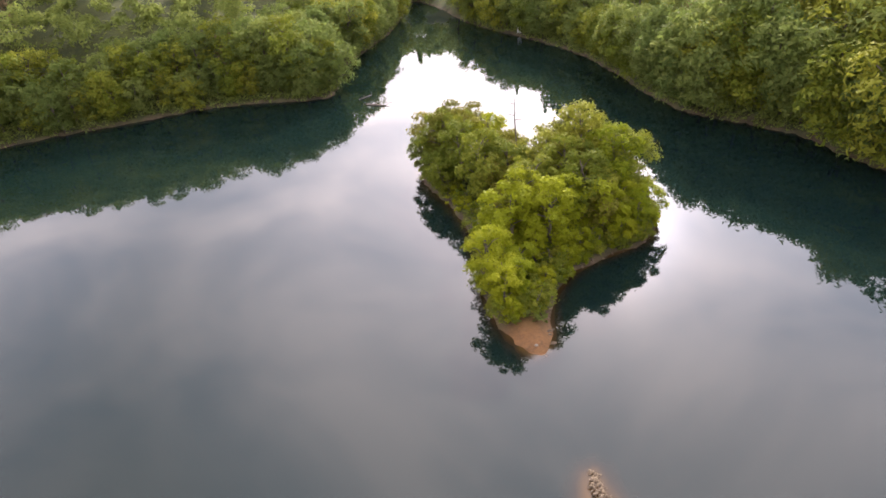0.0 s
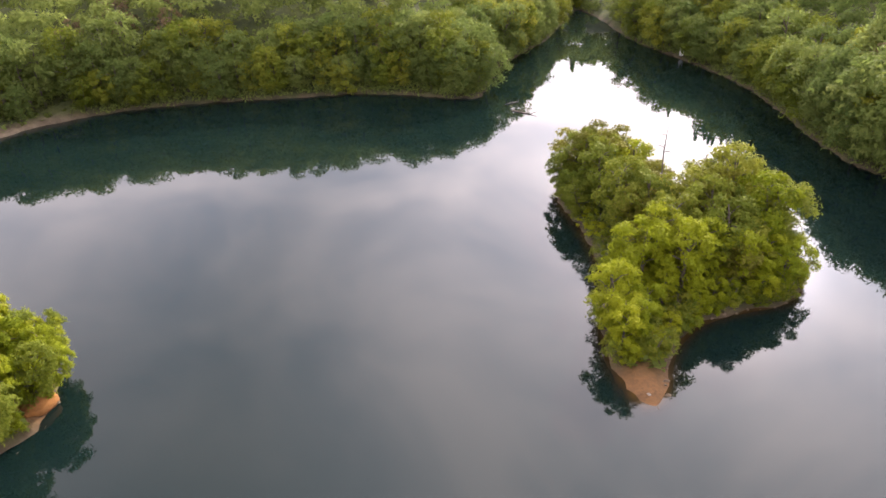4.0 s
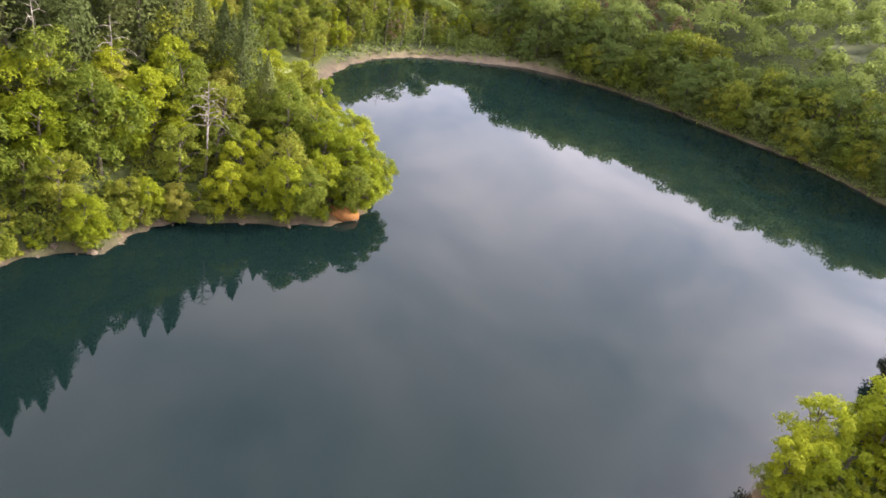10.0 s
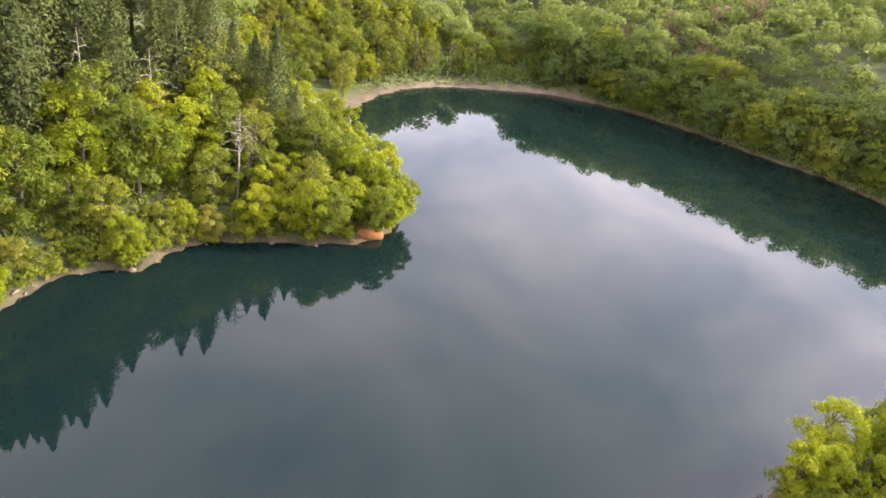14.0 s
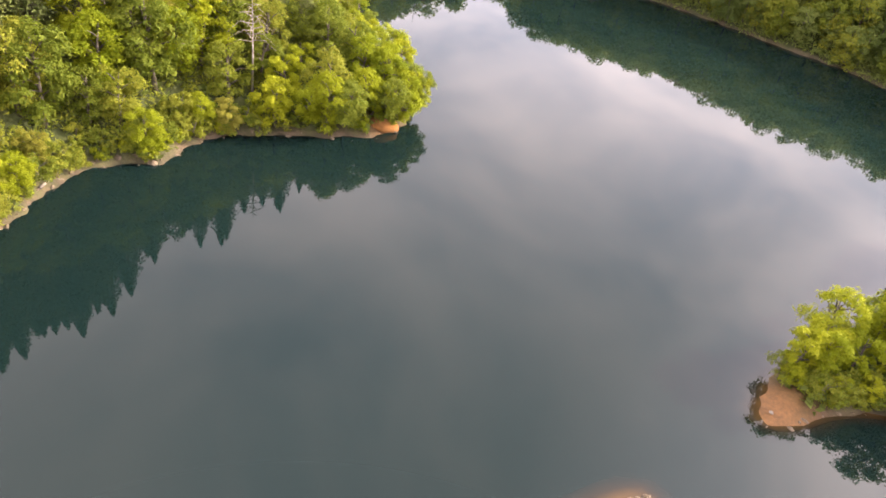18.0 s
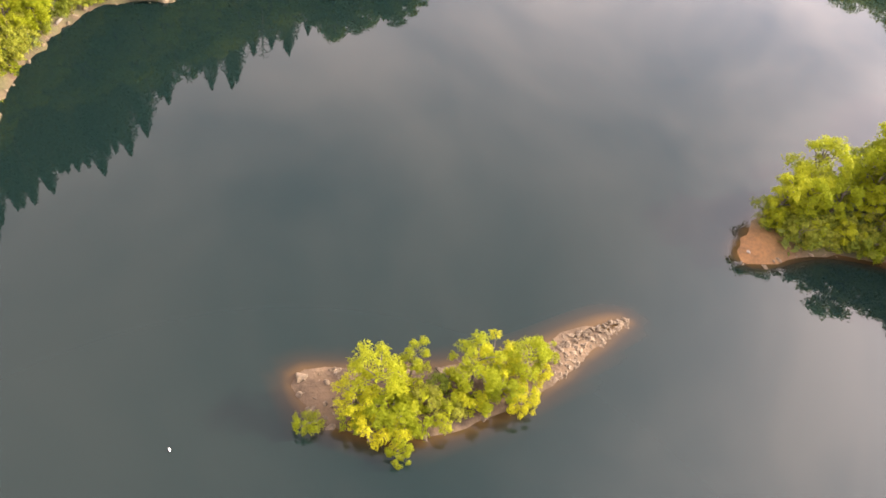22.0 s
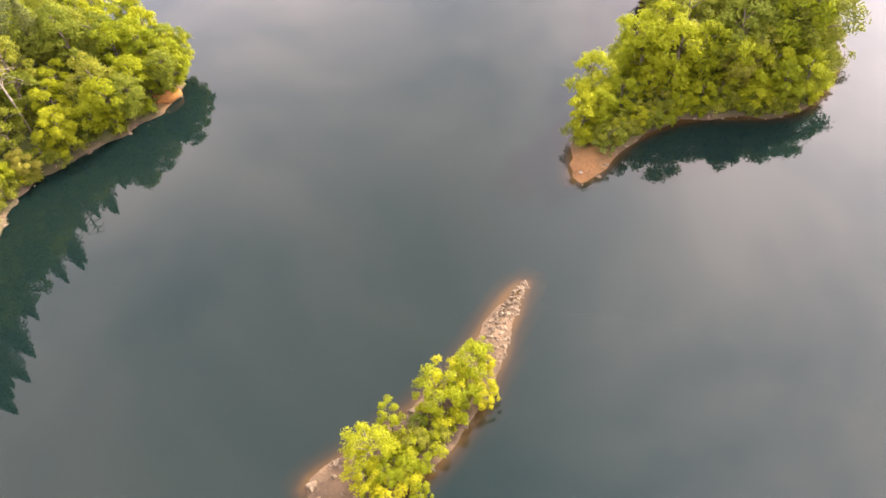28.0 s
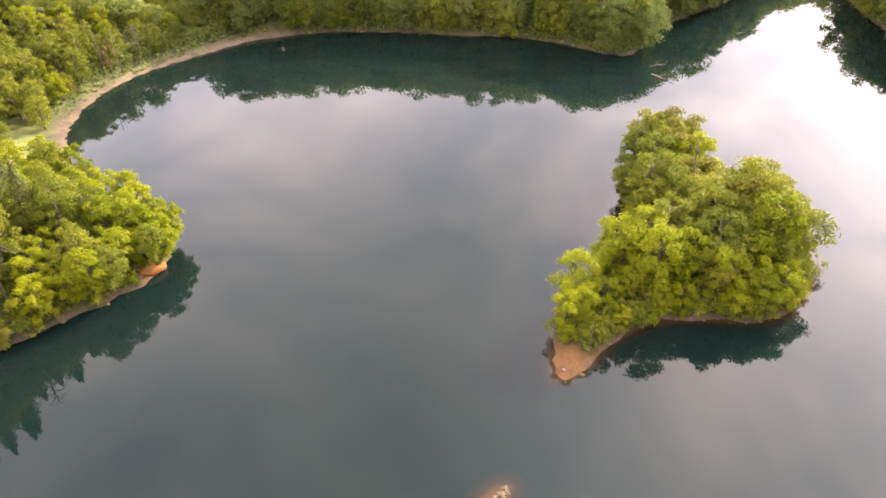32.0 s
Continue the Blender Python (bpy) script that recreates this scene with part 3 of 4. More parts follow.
FRONT = ((3.7, 46.9, 0.64, 0, 1.0), (2.9, 50.4, 0.82, 2, 1.05), (3.9, 48.4, 0.7, 3, 1.0), (5.6, 50.6, 0.66, 1, 1.0), (5.0, 48.4, 0.55, 2, 1.0), (6.2, 48.4, 0.36, 1, 0.9), (7.3, 50.3, 0.36, 3, 0.9), (4.4, 46.2, 0.34, 3, 0.9), (5.6, 46.9, 0.3, 1, 0.9),
         (5.5, 55.3, 1.0, 3, 1.05), (4.2, 56.6, 0.8, 0, 1.0), (7.2, 53.4, 0.62, 1, 1.0), (8.8, 54.9, 1.0, 2, 1.0), (7.0, 56.6, 0.95, 0, 1.05), (9.8, 53.4, 0.45, 3, 0.9), (11.2, 55.0, 0.5, 1, 1.0), (10.4, 57.0, 0.85, 2, 1.0),
         (13.9, 56.9, 0.85, 0, 1.0), (12.4, 55.6, 0.48, 1, 0.9), (15.4, 56.8, 0.55, 3, 0.9), (17.4, 57.6, 0.66, 2, 0.95), (16.0, 58.6, 0.8, 1, 1.0), (18.8, 59.6, 0.7, 3, 1.0))
for k, (x, y, sc, kind, tall) in enumerate(FRONT):
    island_bright.plant(kind, x, y, height_at(x, y) - 0.1, k * 2.1, sc, tall, 10.0 if sc < 0.6 else 0.0, waterward(x, y) if sc < 0.6 else (0.0, 0.0))

# the islet
islet_trees = Planter("islet_tree", AIRY, "small yellow-green tree leaning over the rocky islet", "trees on the islet")
for k, (x, y, sc, tall) in enumerate(((5.3, 13.2, 0.6, 0.95), (4.8, 15.6, 0.36, 1.5), (5.5, 11.9, 0.45, 0.8), (6.5, 12.6, 0.38, 0.6), (7.3, 13.6, 0.36, 0.55), (6.9, 18.3, 0.64, 0.85), (6.8, 19.6, 0.5, 1.0), (8.0, 19.4, 0.46, 0.7), (7.5, 21.4, 0.52, 0.95), (7.4, 22.6, 0.34, 1.2))):
    islet_trees.plant(k, x, y, height_at(x, y) - 0.1, k * 1.7, sc, tall)
for k, (x, y, sc, lean, way) in enumerate(((5.2, 10.2, 0.3, 62, (0.2, -0.95)), (8.0, 13.0, 0.3, 58, (0.9, -0.2)), (8.4, 20.2, 0.34, 40, (1.0, 0.1)), (7.9, 15.6, 0.24, 35, (1.0, 0.0)))):
    islet_trees.plant(k, x, y, height_at(x, y) - 0.1, k * 1.7, sc, 0.9, lean, way)
for k, (x, y, sc) in enumerate(((6.2, 11.4, 0.8), (6.8, 12.0, 0.9), (7.8, 13.4, 0.8), (7.6, 14.6, 0.9), (7.9, 16.6, 0.7), (8.2, 18.0, 0.8), (8.3, 20.6, 0.8), (8.0, 22.4, 0.6), (6.3, 14.8, 1.0), (7.0, 15.4, 0.9), (6.6, 13.4, 1.0),
                                 (5.6, 14.6, 0.7), (6.9, 20.4, 0.8), (7.1, 16.4, 0.8), (6.4, 16.4, 0.7), (6.0, 17.4, 0.55), (7.6, 17.4, 0.8), (6.4, 21.6, 0.5), (4.9, 12.4, 0.6))):
    shrubs.plant((1, 3, 3, 1, 0)[k % 5], x, y, height_at(x, y) - 0.1, k * 1.3, sc, 0.85)

# the wooded point and its cedars
for x, y, z, s, bare in sites(scatter(rng, -66, -12, -24, 46, 3.25)):
    if s < 0.35 or blob(x, y, -75, 46.5, 9, 6) > 0.35:
        continue
    k = int(rng.integers(0, 99))
    if blob(x, y, -37.0, -1.5, 1.8, 1.8) > 0.4:
        continue
    if s > (3.0 if y < 0 else 7.0 + np.clip((y - 4) * 0.25, 0, 5)) and y < 26 and rng.random() < 0.85:
        cedars.plant(k, x, y, z - 0.2, rng.uniform(0, 6.28), rng.uniform(0.8, 1.1) * (1.0 + 0.28 * np.clip((22 - y) / 16, 0, 1)))
    else:
        (point_bright if rng.random() < 0.5 else point_trees).plant(k, x, y, z - 0.1, rng.uniform(0, 6.28), rng.uniform(0.75, 1.02) * (0.62 - 0.06 * np.clip((10 - y) / 10, 0, 1) + 0.16 * np.clip((y - 18) / 8, 0, 1) if s < 2 else (0.85 + 0.05 * np.clip((10 - y) / 10, 0, 1) if s < 4 else 1.1 - 0.25 * np.clip((y - 22) / 8, 0, 1))), rng.uniform(0.85, 1.1),
                                                                          (rng.uniform(8, 24) if y > 16 else rng.uniform(2, 9)) if s < 2.5 else 0.0, waterward(x, y) if s < 2.5 else (0.0, 0.0))
for k, (x, y, sc, lean) in enumerate(((-39.9, 37.2, 0.68, 27), (-41.2, 38.4, 0.72, 24), (-40.8, 39.4, 0.6, 30), (-42.6, 37.0, 0.85, 10), (-39.0, 34.6, 0.6, 25), (-41.5, 36.5, 0.9, 12), (-39.8, 32.6, 0.7, 25), (-43.8, 40.4, 0.66, 16), (-38.6, 36.4, 0.62, 38), (-39.6, 38.2, 0.6, 36))):
    point_bright.plant(k, x, y, height_at(x, y) - 0.1, k * 2.0, sc, 1.0, lean, (0.75, 0.66))

# cedars standing above the neck of the point
for k, (x, y, sc) in enumerate(((-52.5, 18.5, 0.85), (-53.0, 22.0, 0.85), (-52.5, 23.6, 0.95), (-53.0, 26.0, 0.85), (-52.2, 28.0, 0.92), (-51.5, 30.0, 0.86), (-49.2, 28.8, 0.8), (-48.0, 31.0, 0.72), (-60.0, 22.0, 0.85), (-61.0, 25.5, 0.8), (-60.0, 28.5, 0.78), (-58.0, 31.0, 0.72), (-56.5, 33.5, 0.62), (-63.5, 27.0, 0.85), (-57.5, 25.0, 0.85))):
    cedars.plant(k, x, y, height_at(x, y) - 0.2, k * 1.1, sc)

# bushes along the clay bank of the point and the island
spots = []
for line, step in ((LAKE_LINE[2:84], 1), (ISLAND_LINE, 1)):
    for i in range(0, len(line) - 1, step):
        d = line[i + 1] - line[i]
        for back in (0.5, 1.4):
            spots.append(line[i] + np.array([-d[1], d[0]]) / (np.linalg.norm(d) + 1e-9) * back + rng.normal(0, 0.4, 2))
for x, y, z, s, bare in sites(spots):
    if s < 0.1 or blob(x, y, 5.2, 43, 3.0, 3.4) > 0.4 or blob(x, y, -80, 52, 12, 9) > 0.3 or blob(x, y, -38, 35.6, 2.4, 2.4) > 0.35:
        continue
    shrubs.plant(int(rng.integers(0, 3)), x, y, z - 0.1, rng.uniform(0, 6.28), rng.uniform(0.55, 1.1))

# the mound behind the beach
for x, y, z, s, bare in sites(scatter(rng, -112, -70, 40, 98, 3.5)):
    if s < 2.6 or blob(x, y, -75, 46.5, 9, 6) > 0.35:
        continue
    mound_trees.plant(int(rng.integers(0, 99)), x, y, z - 0.1, rng.uniform(0, 6.28), rng.uniform(0.8, 1.15) * (0.6 if y > 76 else (0.8 if y > 62 else 0.72)))

# first rows of the far bank
EDGE = [tuple(p + rng.normal(0, 0.5, 2)) for line in (LAKE_LINE[116:178], LAKE_LINE[188:228]) for p in line + (line - np.array([-30.0, 66.0])) / np.linalg.norm(line - np.array([-30.0, 66.0]), axis=1, keepdims=True) * 2.0]
for x, y, z, s, bare in sites(scatter(rng, -104, 0, 97, 190, 3.7) + scatter(rng, 10, 66, 44, 185, 4.0) + EDGE):
    if s < 0.3 or s > 8.5 or (y < 82 and x < 24) or (bare > 0.1 and x < -70):
        continue
    edge = s < 2.5
    bank_trees.plant(int(rng.integers(0, 99)), x, y, z - 0.1, rng.uniform(0, 6.28), rng.uniform(0.8, 1.15) * ((0.92 if x > 10 else 0.7) if edge else 1) * (1.25 if x > 30 and y < 95 else 1), rng.uniform(0.85, 1.1), rng.uniform(5, 20) if edge else 0.0, waterward(x, y) if edge else (0.0, 0.0))


# large trees hanging over the water at the ends of the headlands
for k, (x, y, sc) in enumerate(((-19.4, 118.6, 0.8), (-21.5, 120.2, 1.0), (-18.6, 121.6, 0.95), (-19.0, 126.0, 1.0), (-23.0, 119.4, 0.8), (-15.4, 141.5, 1.1), (-14.8, 146.5, 1.2), (-13.0, 151.0, 1.15), (34.2, 100.5, 1.1), (33.4, 105.5, 1.1), (36.0, 95.0, 1.1), (40.4, 88.0, 1.15))):
    bank_trees.plant(k * 3 + 1, x, y, height_at(x, y) - 0.1, k * 1.3, sc, 1.0, 14.0, waterward(x, y))

# a few withered trees among the green of the far bank
withered = Planter("withered_tree", BROWN, "withered brown tree among the green woods", "withered trees")
for k, (x, y, sc) in enumerate(((-84.5, 112.0, 0.9), (-81.6, 121.0, 1.15), (-77.8, 128.5, 1.2), (-74.8, 136.0, 1.2), (-70.5, 119.5, 0.95), (-92.5, 71.2, 0.5), (-33.0, 124.0, 0.9), (38.0, 100.0, 0.9))):
    withered.plant(0, x, y, height_at(x, y) - 0.1, k * 1.9, sc)


# woods further off, one piece of stuff, with haze put into the leaf colour
def woods(name, label, boxes, gap, low, high, count, size, mat, spire=0.0):
    r = np.random.default_rng(len(name))
    all_q = []
    for x0, x1, y0, y1 in boxes:
        pl = np.array(scatter(r, x0, x1, y0, y1, gap))
        z, s, b = land(pl[:, 0], pl[:, 1])
        for (x, y), zz, ss in zip(pl, z, s):
            if not low <= ss <= high:
                continue
            h, w = r.uniform(7.5, 13.5) * (1 - 0.6 * blob(x, y, -105, 91, 20, 14)), r.uniform(0.52, 0.68) * gap
            if r.random() < spire:
                h, w = r.uniform(11, 15), 2.5
                u = r.random(count) ** 0.7
                a = r.uniform(0, 6.28, count)
                rad = w * (1 - u) ** 0.8 * r.uniform(0.6, 1.05, count)
                place = np.stack([x + np.cos(a) * rad, y + np.sin(a) * rad, zz + h * (0.2 + 0.8 * u)], 1)
                out = np.stack([np.cos(a), np.sin(a), np.full(count, 0.5)], 1)
            else:
                boughs = 9
                a = r.uniform(0, 6.28, boughs)
                reach = w * r.uniform(0.1, 0.85, boughs)
                c = np.stack([np.cos(a) * reach, np.sin(a) * reach, h * (0.9 - 0.32 * (reach / w) ** 2) - r.uniform(0, 0.16, boughs) * h], 1)
                br = w * r.uniform(0.34, 0.56, boughs)
                pick = r.integers(0, boughs, count)
                d = r.normal(0, 1, (count, 3))
                d[:, 2] = np.abs(d[:, 2]) - 0.2
                d /= np.linalg.norm(d, axis=1, keepdims=True)
                place = c[pick] + d * (br[pick] * r.uniform(0.75, 1.1, count))[:, None] * np.array([1, 1, 0.85]) + (x, y, zz)
                out = d + (0, 0, 0.4)
            all_q.append(clumps(r, place, out, size, 0.45)[:, :3])
    return tagged(new(name, quads_mesh(name, np.concatenate(all_q), mat)), label, "forest", kind="stuff")


woods("hillside_woods", "mixed green broadleaf woods covering the hillsides", [(-150, 0, 80, 200), (15, 58, 30, 110), (-30, 30, 200, 230), (-125, -74, -40, 34), (-66, -12, -60, -24)], 5.0, 8, 75, 420, 0.82, HAZED, 0.0)
woods("eastern_woods", "broadleaf woods with pointed cedars on the eastern ridge", [(58, 100, 30, 110), (15, 100, 110, 215)], 5.2, 8, 75, 380, 0.85, HAZED, 0.3)
woods("far_woods", "distant hillside woods with dark cedars", [(-300, 130, -110, 330)], 8.0, 60, 300, 200, 1.6, HAZED, 0.15)


# low growth between the trees
def undergrowth():
    r = np.random.default_rng(21)
    p = np.concatenate([np.stack([r.uniform(x0, x1, n), r.uniform(y0, y1, n)], 1) for x0, x1, y0, y1, n in ((-72, -14, -24, 46, 16000), (-3, 22, 44, 84, 5000), (-110, -70, 44, 100, 7000), (-90, 0, 94, 150, 7000), (14, 60, 50, 160, 7000))])
    z, s, bare = land(p[:, 0], p[:, 1])
    keep = (s > 0.35) & (s < 26) & (blob(p[:, 0], p[:, 1], 5.2, 42.6, 2.6, 3.0) < 0.4) & (blob(p[:, 0], p[:, 1], -79, 48, 10, 8) < 0.35) & (r.random(len(s)) > bare * 0.85)
    p, z = p[keep], z[keep]
    c = np.column_stack([p, z + r.uniform(0.05, 0.7, len(z))])
    q = clumps(r, c, np.tile((0.0, 0.0, 1.0), (len(c), 1)), 0.75, 0.6)
    tagged(new("undergrowth", quads_mesh("undergrowth", q, HAZED)), "low green undergrowth covering the forest floor", "undergrowth", kind="stuff")


undergrowth()


def scrub():
    """Bushes that hang over the waterline of the far banks."""
    r = np.random.default_rng(33)
    heaps = []
    for line, rows_back in ((LAKE_LINE[110:180], (0.6, 1.9)), (LAKE_LINE[185:232], (0.6, 1.9)), (LAKE_LINE[92:114], (3.4, 4.8))):
        for a, b in zip(line[:-1], line[1:]):
            d = b - a
            length = float(np.linalg.norm(d)) + 1e-9
            inland = np.array([-d[1], d[0]]) / length
            for u in np.arange(0, length, 1.3):
                for back in rows_back:
                    heaps.append(a + d * u / length + inland * (back + r.normal(0, 0.25)) + r.normal(0, 0.2, 2))
    p = np.array(heaps)
    z, s, bare = land(p[:, 0], p[:, 1])
    beach = blob(p[:, 0], p[:, 1], -86, 92, 7, 12) * (s < 3.0)
    rows = []
    for (x, y), zz, ss, bb in zip(p, z, s, beach):
        if ss < 0.15 or bb > 0.25:
            continue
        w, h, n = r.uniform(0.9, 1.6), r.uniform(1.4, 3.4), 90
        d = r.normal(0, 1, (n, 3))
        d[:, 2] = np.abs(d[:, 2])
        d /= np.linalg.norm(d, axis=1, keepdims=True)
        rows.append(clumps(r, d * np.array([w, w, h]) * r.uniform(0.7, 1.1, (n, 1)) + (x, y, zz), d + (0, 0, 0.5), 0.55)[:, :3])
    tagged(new("bank_scrub", quads_mesh("bank_scrub", np.concatenate(rows), HAZED)), "low green scrub overhanging the far waterline", "shrubs", kind="stuff")


scrub()


def understory():
    """Saplings and bushes under the trees of the point, too close to count."""
    r = np.random.default_rng(45)
    rows = []
    for x, y, z, s, bare in sites(scatter(r, -52, -11, -16, 41, 2.2)):
        if not 0.75 < s < 11 or blob(x, y, -37.2, -1.3, 2.0, 2.0) > 0.4 or blob(x, y, -38, 35.6, 2.0, 2.0) > 0.4:
            continue
        w, h, n = r.uniform(0.8, 1.5), r.uniform(1.4, 3.2), 240
        d = r.normal(0, 1, (n, 3))
        d[:, 2] = np.abs(d[:, 2])
        d /= np.linalg.norm(d, axis=1, keepdims=True)
        rows.append(clumps(r, d * np.array([w, w, h]) * r.uniform(0.6, 1.15, (n, 1)) + (x, y, z), d + (0, 0, 0.5), 0.36)[:, :3])
    tagged(new("understory", quads_mesh("understory", np.concatenate(rows), GREEN)), "green saplings and bushes under the trees of the point", "shrubs", kind="stuff")


understory()


# ------------------------------------------------------------ stones and driftwood
def rock_mesh(seed, flat=0.6):
    """A weathered, angular stone about one metre across."""
    bm = bmesh.new()
    bmesh.ops.create_icosphere(bm, subdivisions=2, radius=0.5)
    r = random.Random(seed)
    cuts = [(Vector((r.uniform(-1, 1), r.uniform(-1, 1), r.uniform(-0.6, 1))).normalized(), r.uniform(0.2, 0.38)) for _ in range(10)]
    for v in bm.verts:
        for n, d in cuts:
            over = v.co.dot(n) - d
            if over > 0:
                v.co -= n * over
        v.co *= 1 + 0.22 * noise.noise(v.co * 4 + Vector((seed, 0, 0)))
        v.co.z *= flat
    me = bpy.data.meshes.new("rock")
    bm.to_mesh(me)
    bm.free()
    me.materials.append(ROCK)
    return me


ROCKS = [rock_mesh(i, f) for i, f in enumerate((0.55, 0.7, 0.5, 0.8, 0.6, 0.45))]


def lay_rock(k, x, y, size, label, group, sink=0.12):
    ob = tagged(new("rock", ROCKS[k % len(ROCKS)]), label, "rock", group)
    z = max(height_at(x, y), -0.12)
    ob.matrix_basis = Matrix.LocRotScale((x, y, z + size * (0.22 - sink)), Euler((rng.uniform(-0.25, 0.25), rng.uniform(-0.25, 0.25), rng.uniform(0, 6.28))), (size * rng.uniform(0.8, 1.4), size * rng.uniform(0.75, 1.1), size))


def stones_along(line, group, label, step, low, high, spread):
    for i in range(0, len(line), step):
        p = line[i] + rng.normal(0, spread, 2)
        lay_rock(i, p[0], p[1], rng.uniform(low, high), label, group)


for k in range(200):
    y = 23.0 + 7.4 * (k / 199) ** 0.85
    half = 1.5 * (1 - (y - 23.2) / 8.2)
    lay_rock(k, 7.25 - 0.08 * (y - 23) + rng.uniform(-half, half), y + rng.uniform(-0.2, 0.2), 0.2 + 0.4 * rng.random() ** 2.2, "rough tan rock on the islet's bare spit", "rocks on the islet", 0.27)
for k, (x, y, size) in enumerate(((2.5, 10.0, 0.9), (3.4, 9.6, 0.6), (2.9, 12.0, 0.6), (4.4, 9.7, 0.5), (5.8, 10.3, 0.6), (7.4, 12.0, 0.6), (8.4, 14.6, 0.7), (8.7, 18.2, 0.7), (5.2, 17.4, 0.8), (5.4, 19.6, 0.8))):
    lay_rock(k, x, y, size, "broad brown rock slab at the islet's edge", "rocks on the islet", 0.2)
for k in range(36):
    lay_rock(k, rng.uniform(2.2, 5.4), rng.uniform(9.7, 12.6), 0.14 + 0.4 * rng.random() ** 2.5, "small brown stone on the islet's bare end", "rocks on the islet", 0.2)
stones_along(LAKE_LINE[3:66], "rocks along the point", "brown stone on the clay bank of the point", 1, 0.2, 0.6, 0.35)
stones_along(ISLAND_LINE[2:45], "rocks along the island", "small brown stone at the island's waterline", 2, 0.25, 0.6, 0.25)
for k, (x, y, size) in enumerate(((-36.4, 5.8, 0.7), (-37.0, 6.9, 0.6), (-37.9, 8.6, 0.7), (-38.2, 10.6, 0.7), (-36.9, 13.2, 0.9), (-38.0, 12.0, 0.7), (-37.9, 15.4, 0.7))):
    lay_rock(k, x, y, size, "weathered grey-brown boulder on the point's bank", "rocks along the point")


def branch_mesh(name, path, radii, mat, sides=6):
    return mesh_from(name, *tube(path, radii, sides), mat, True)


def dead_tree(x, y, height, arms, label, mat, seed, bare_from=0.35, reach=0.3):
    r = np.random.default_rng(seed)
    root = tagged(new("dead_tree"), label, "tree", "dead trees")
    root.location = (x, y, height_at(x, y) - 0.2)
    part("trunk", branch_mesh("trunk", [(0, 0, -0.3), (0.1, 0.05, height * 0.4), (0.0, 0.1, height * 0.75), (0.15, 0.0, height)], [0.013 * height, 0.009 * height, 0.006 * height, 0.002 * height], mat, 8), root)
    for k in range(arms):
        a = k * 2.4 + r.uniform(-0.3, 0.3)
        z = height * (bare_from + (0.95 - bare_from) * k / arms)
        n = height * reach * (1.1 - 0.8 * k / arms) * r.uniform(0.7, 1.2)
        c, d = math.cos(a), math.sin(a)
        part("branch", branch_mesh("branch", [(0.05, 0.05, z), (c * n * 0.5, d * n * 0.5, z + n * 0.12), (c * n, d * n, z - n * 0.25 + r.uniform(-0.1, 0.3) * n)], [0.0042 * height, 0.0026 * height, 0.001 * height], mat, 5), root)
    return root


dead_tree(-43.4, 23.9, 9.8, 30, "bare grey dead conifer with drooping branches on the point", PALE, 3, 0.55)
dead_tree(-48.6, 17.2, 9.6, 12, "bare pale dead trunk among the cedars", PALE, 4, 0.6)
dead_tree(-47.6, 11.4, 10.0, 9, "thin pale dead trunk among the cedars", PALE, 5, 0.6)
dead_tree(7.8, 67.6, 10.4, 5, "thin dead snag standing above the island's trees", BARK, 6, 0.75, 0.09)
dead_tree(11.4, 66.6, 8.6, 16, "bleached dead tree with bare twigs on the island", PALE, 8, 0.55)

dead_tree(-92.0, 69.5, 8.6, 5, "thin bare trunk standing behind the beach", BARK, 11, 0.6)
dead_tree(-91.6, 72.6, 8.0, 4, "thin bare trunk standing behind the beach", BARK, 12, 0.6)
dead_tree(-91.8, 77.0, 7.4, 14, "small twiggy bare tree behind the beach", BARK, 13, 0.6)


def log_thing(name, start, end, radius, label, mat, arms=2):
    a, b = Vector(start), Vector(end)
    root = tagged(new(name), label, "log")
    root.location = a
    d = b - a
    part("stem", branch_mesh("stem", [(0, 0, 0), d * 0.5 + Vector((0, 0, 0.06)), d], [radius, radius * 0.8, radius * 0.5], mat, 8), root)
    for k in range(arms):
        s0 = d * (0.4 + 0.3 * k)
        side = Vector((-d.y, d.x, 0.4 * d.length)).normalized() * d.length * 0.3 * (-1) ** k
        part("stub", branch_mesh("stub", [s0, s0 + side * 0.6 + d * 0.1, s0 + side + d * 0.2], [radius * 0.4, radius * 0.25, radius * 0.1], mat, 5), root)
    return root


log_thing("fallen_log", (-34.9, 4.4, height_at(-34.9, 4.4) + 0.12), (-36.6, 5.9, height_at(-36.6, 5.9) + 0.12), 0.14, "pale fallen log lying on the point's bank", PALE)
log_thing("driftwood", (-10.2, 110.4, 0.02), (-7.2, 108.6, 0.05), 0.16, "dark branch floating on the still water", BARK, 3)
log_thing("driftwood", (-11.6, 113.6, 0.02), (-9.6, 115.4, 0.05), 0.12, "dark branch floating on the still water", BARK, 3)

# a white gauge board at the far water's edge
board = tagged(new("gauge_board"), "white painted gauge board on a post at the water's edge", "sign")
board.location = (19.4, 146.4, 0.0)
bm = bmesh.new()
bmesh.ops.create_cube(bm, size=1, matrix=Matrix.LocRotScale((0, 0, 1.2), None, (0.8, 0.08, 1.5)))
bmesh.ops.bevel(bm, geom=bm.edges[:], offset=0.02, segments=1, affect="EDGES")
panel = bpy.data.meshes.new("panel")
bm.to_mesh(panel)
bm.free()
panel.materials.append(WHITE)
part("panel", panel, board)
part("post", branch_mesh("post", [(0, 0.1, -0.8), (0, 0.1, 1.9)], [0.06, 0.06], WHITE, 8), board)

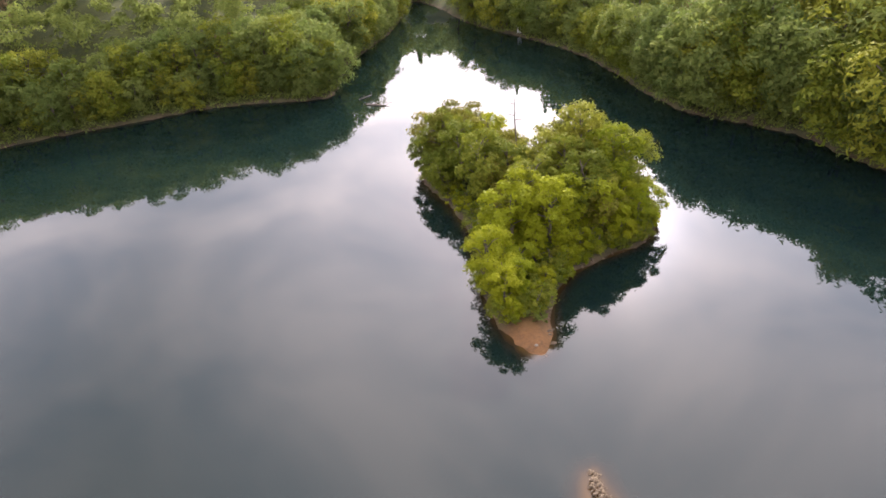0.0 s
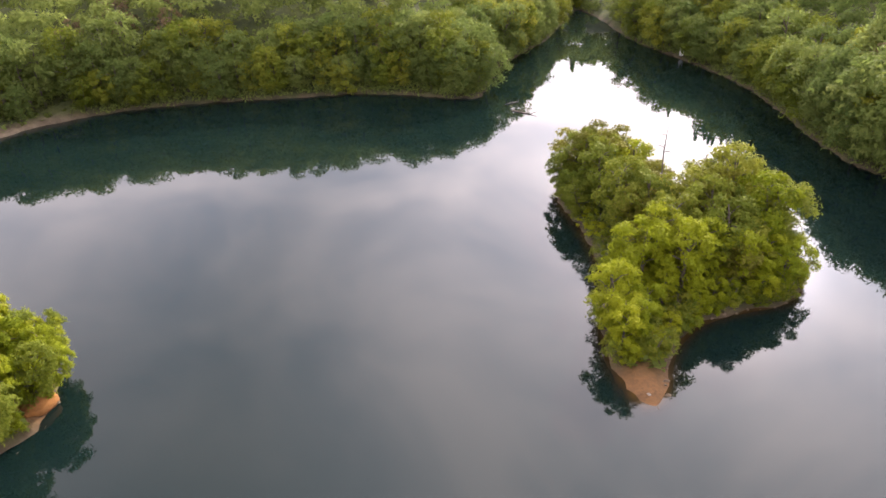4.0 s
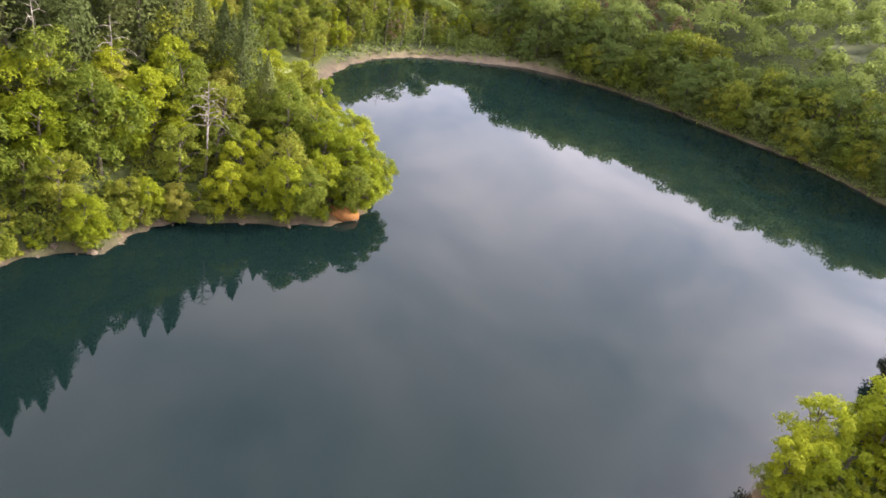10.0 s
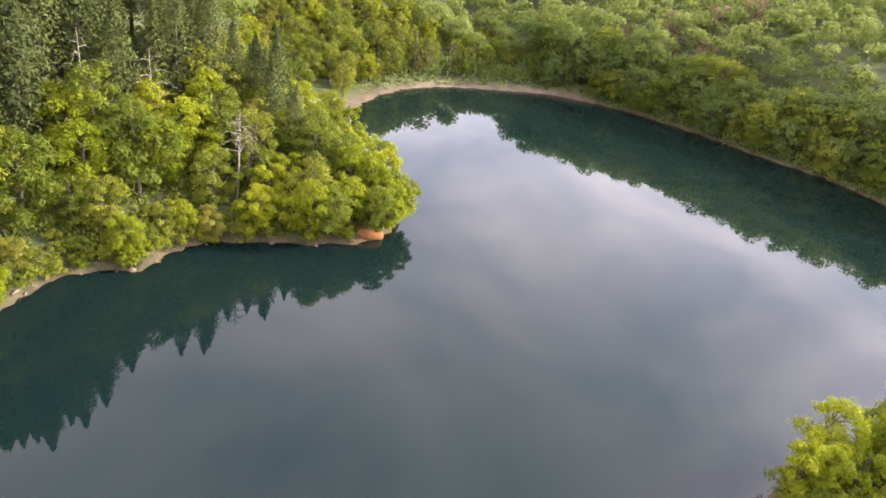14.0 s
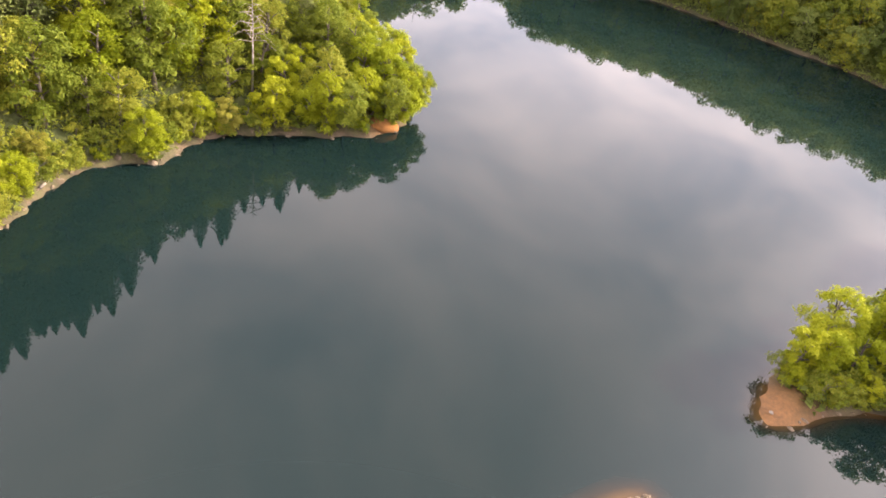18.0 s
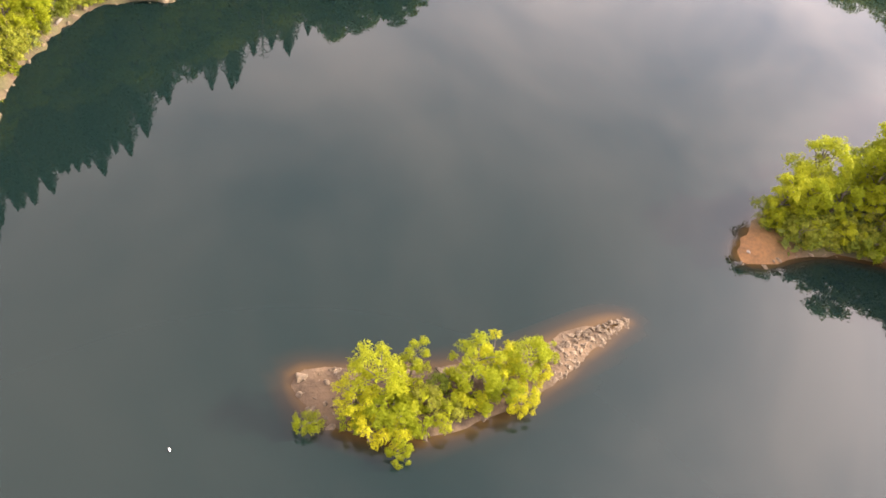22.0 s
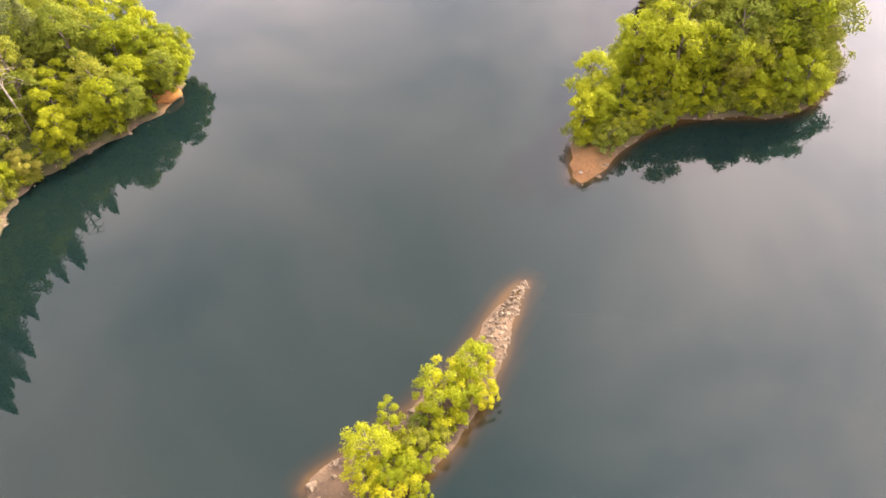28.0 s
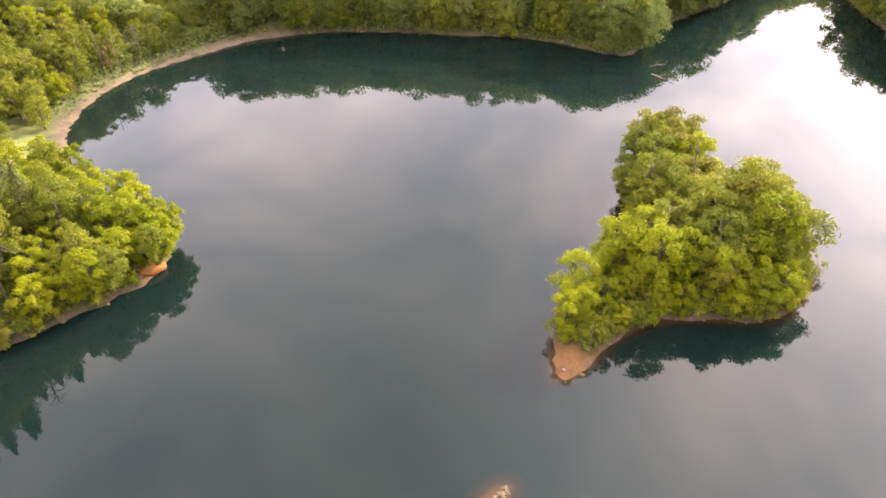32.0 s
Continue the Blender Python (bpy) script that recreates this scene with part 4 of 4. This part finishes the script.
# a white plastic bottle adrift, and a pale stone on the island's tip
bm = bmesh.new()
bmesh.ops.create_uvsphere(bm, u_segments=12, v_segments=8, radius=0.5)
for v in bm.verts:
    neck = 1.0 if v.co.x < 0.25 else 0.55
    v.co = Vector((v.co.x * 0.26, v.co.y * 0.1 * neck, v.co.z * 0.1 * neck))
bottle = bpy.data.meshes.new("bottle")
bm.to_mesh(bottle)
bm.free()
bottle.materials.append(WHITE)
adrift = tagged(new("bottle", bottle), "white plastic bottle floating on the lake", "bottle")
adrift.location = (3.76, 2.71, 0.04)
pale_stone = tagged(new("pale_stone", ROCKS[1].copy()), "pale whitish stone on the island's orange tip", "rock")
pale_stone.data.materials.clear()
pale_stone.data.materials.append(PALE)
pale_stone.matrix_basis = Matrix.LocRotScale((5.4, 42.8, height_at(5.4, 42.8) + 0.08), Euler((0, 0, 0.4)), (0.5, 0.35, 0.4))

for x, y, size in ((-89.3, 92.3, 0.55), (-88.7, 93.7, 0.7)):
    stone = tagged(new("pale_stone", pale_stone.data), "pale whitish stone lying on the sandy beach", "rock", "pale stones on the beach")
    stone.matrix_basis = Matrix.LocRotScale((x, y, height_at(x, y) + 0.1), Euler((0, 0, x)), (size, size * 0.7, size * 0.7))

# the bare orange bank at the end of the wooded point
def clay_mesh(seed):
    """A smooth, worn face of clay about one metre across."""
    bm = bmesh.new()
    bmesh.ops.create_icosphere(bm, subdivisions=3, radius=0.5)
    for v in bm.verts:
        v.co *= 1 + 0.3 * noise.noise(v.co * 3.4 + Vector((seed, 0, 0))) + 0.13 * noise.noise(v.co * 9 + Vector((0, seed, 0)))
        v.co.z *= 0.8
    me = bpy.data.meshes.new("clay_outcrop")
    bm.to_mesh(me)
    bm.free()
    me.polygons.foreach_set("use_smooth", [True] * len(me.polygons))
    me.materials.append(CLAY)
    return me


bank = tagged(new("clay_outcrop", clay_mesh(3.0)), "bare bright orange clay outcrop at the point's tip", "rock")
bank.matrix_basis = Matrix.LocRotScale((-38.0, 35.7, height_at(-38.0, 35.7) + 0.12), Euler((0.0, 0.12, 1.2)), (3.2, 1.7, 1.9))
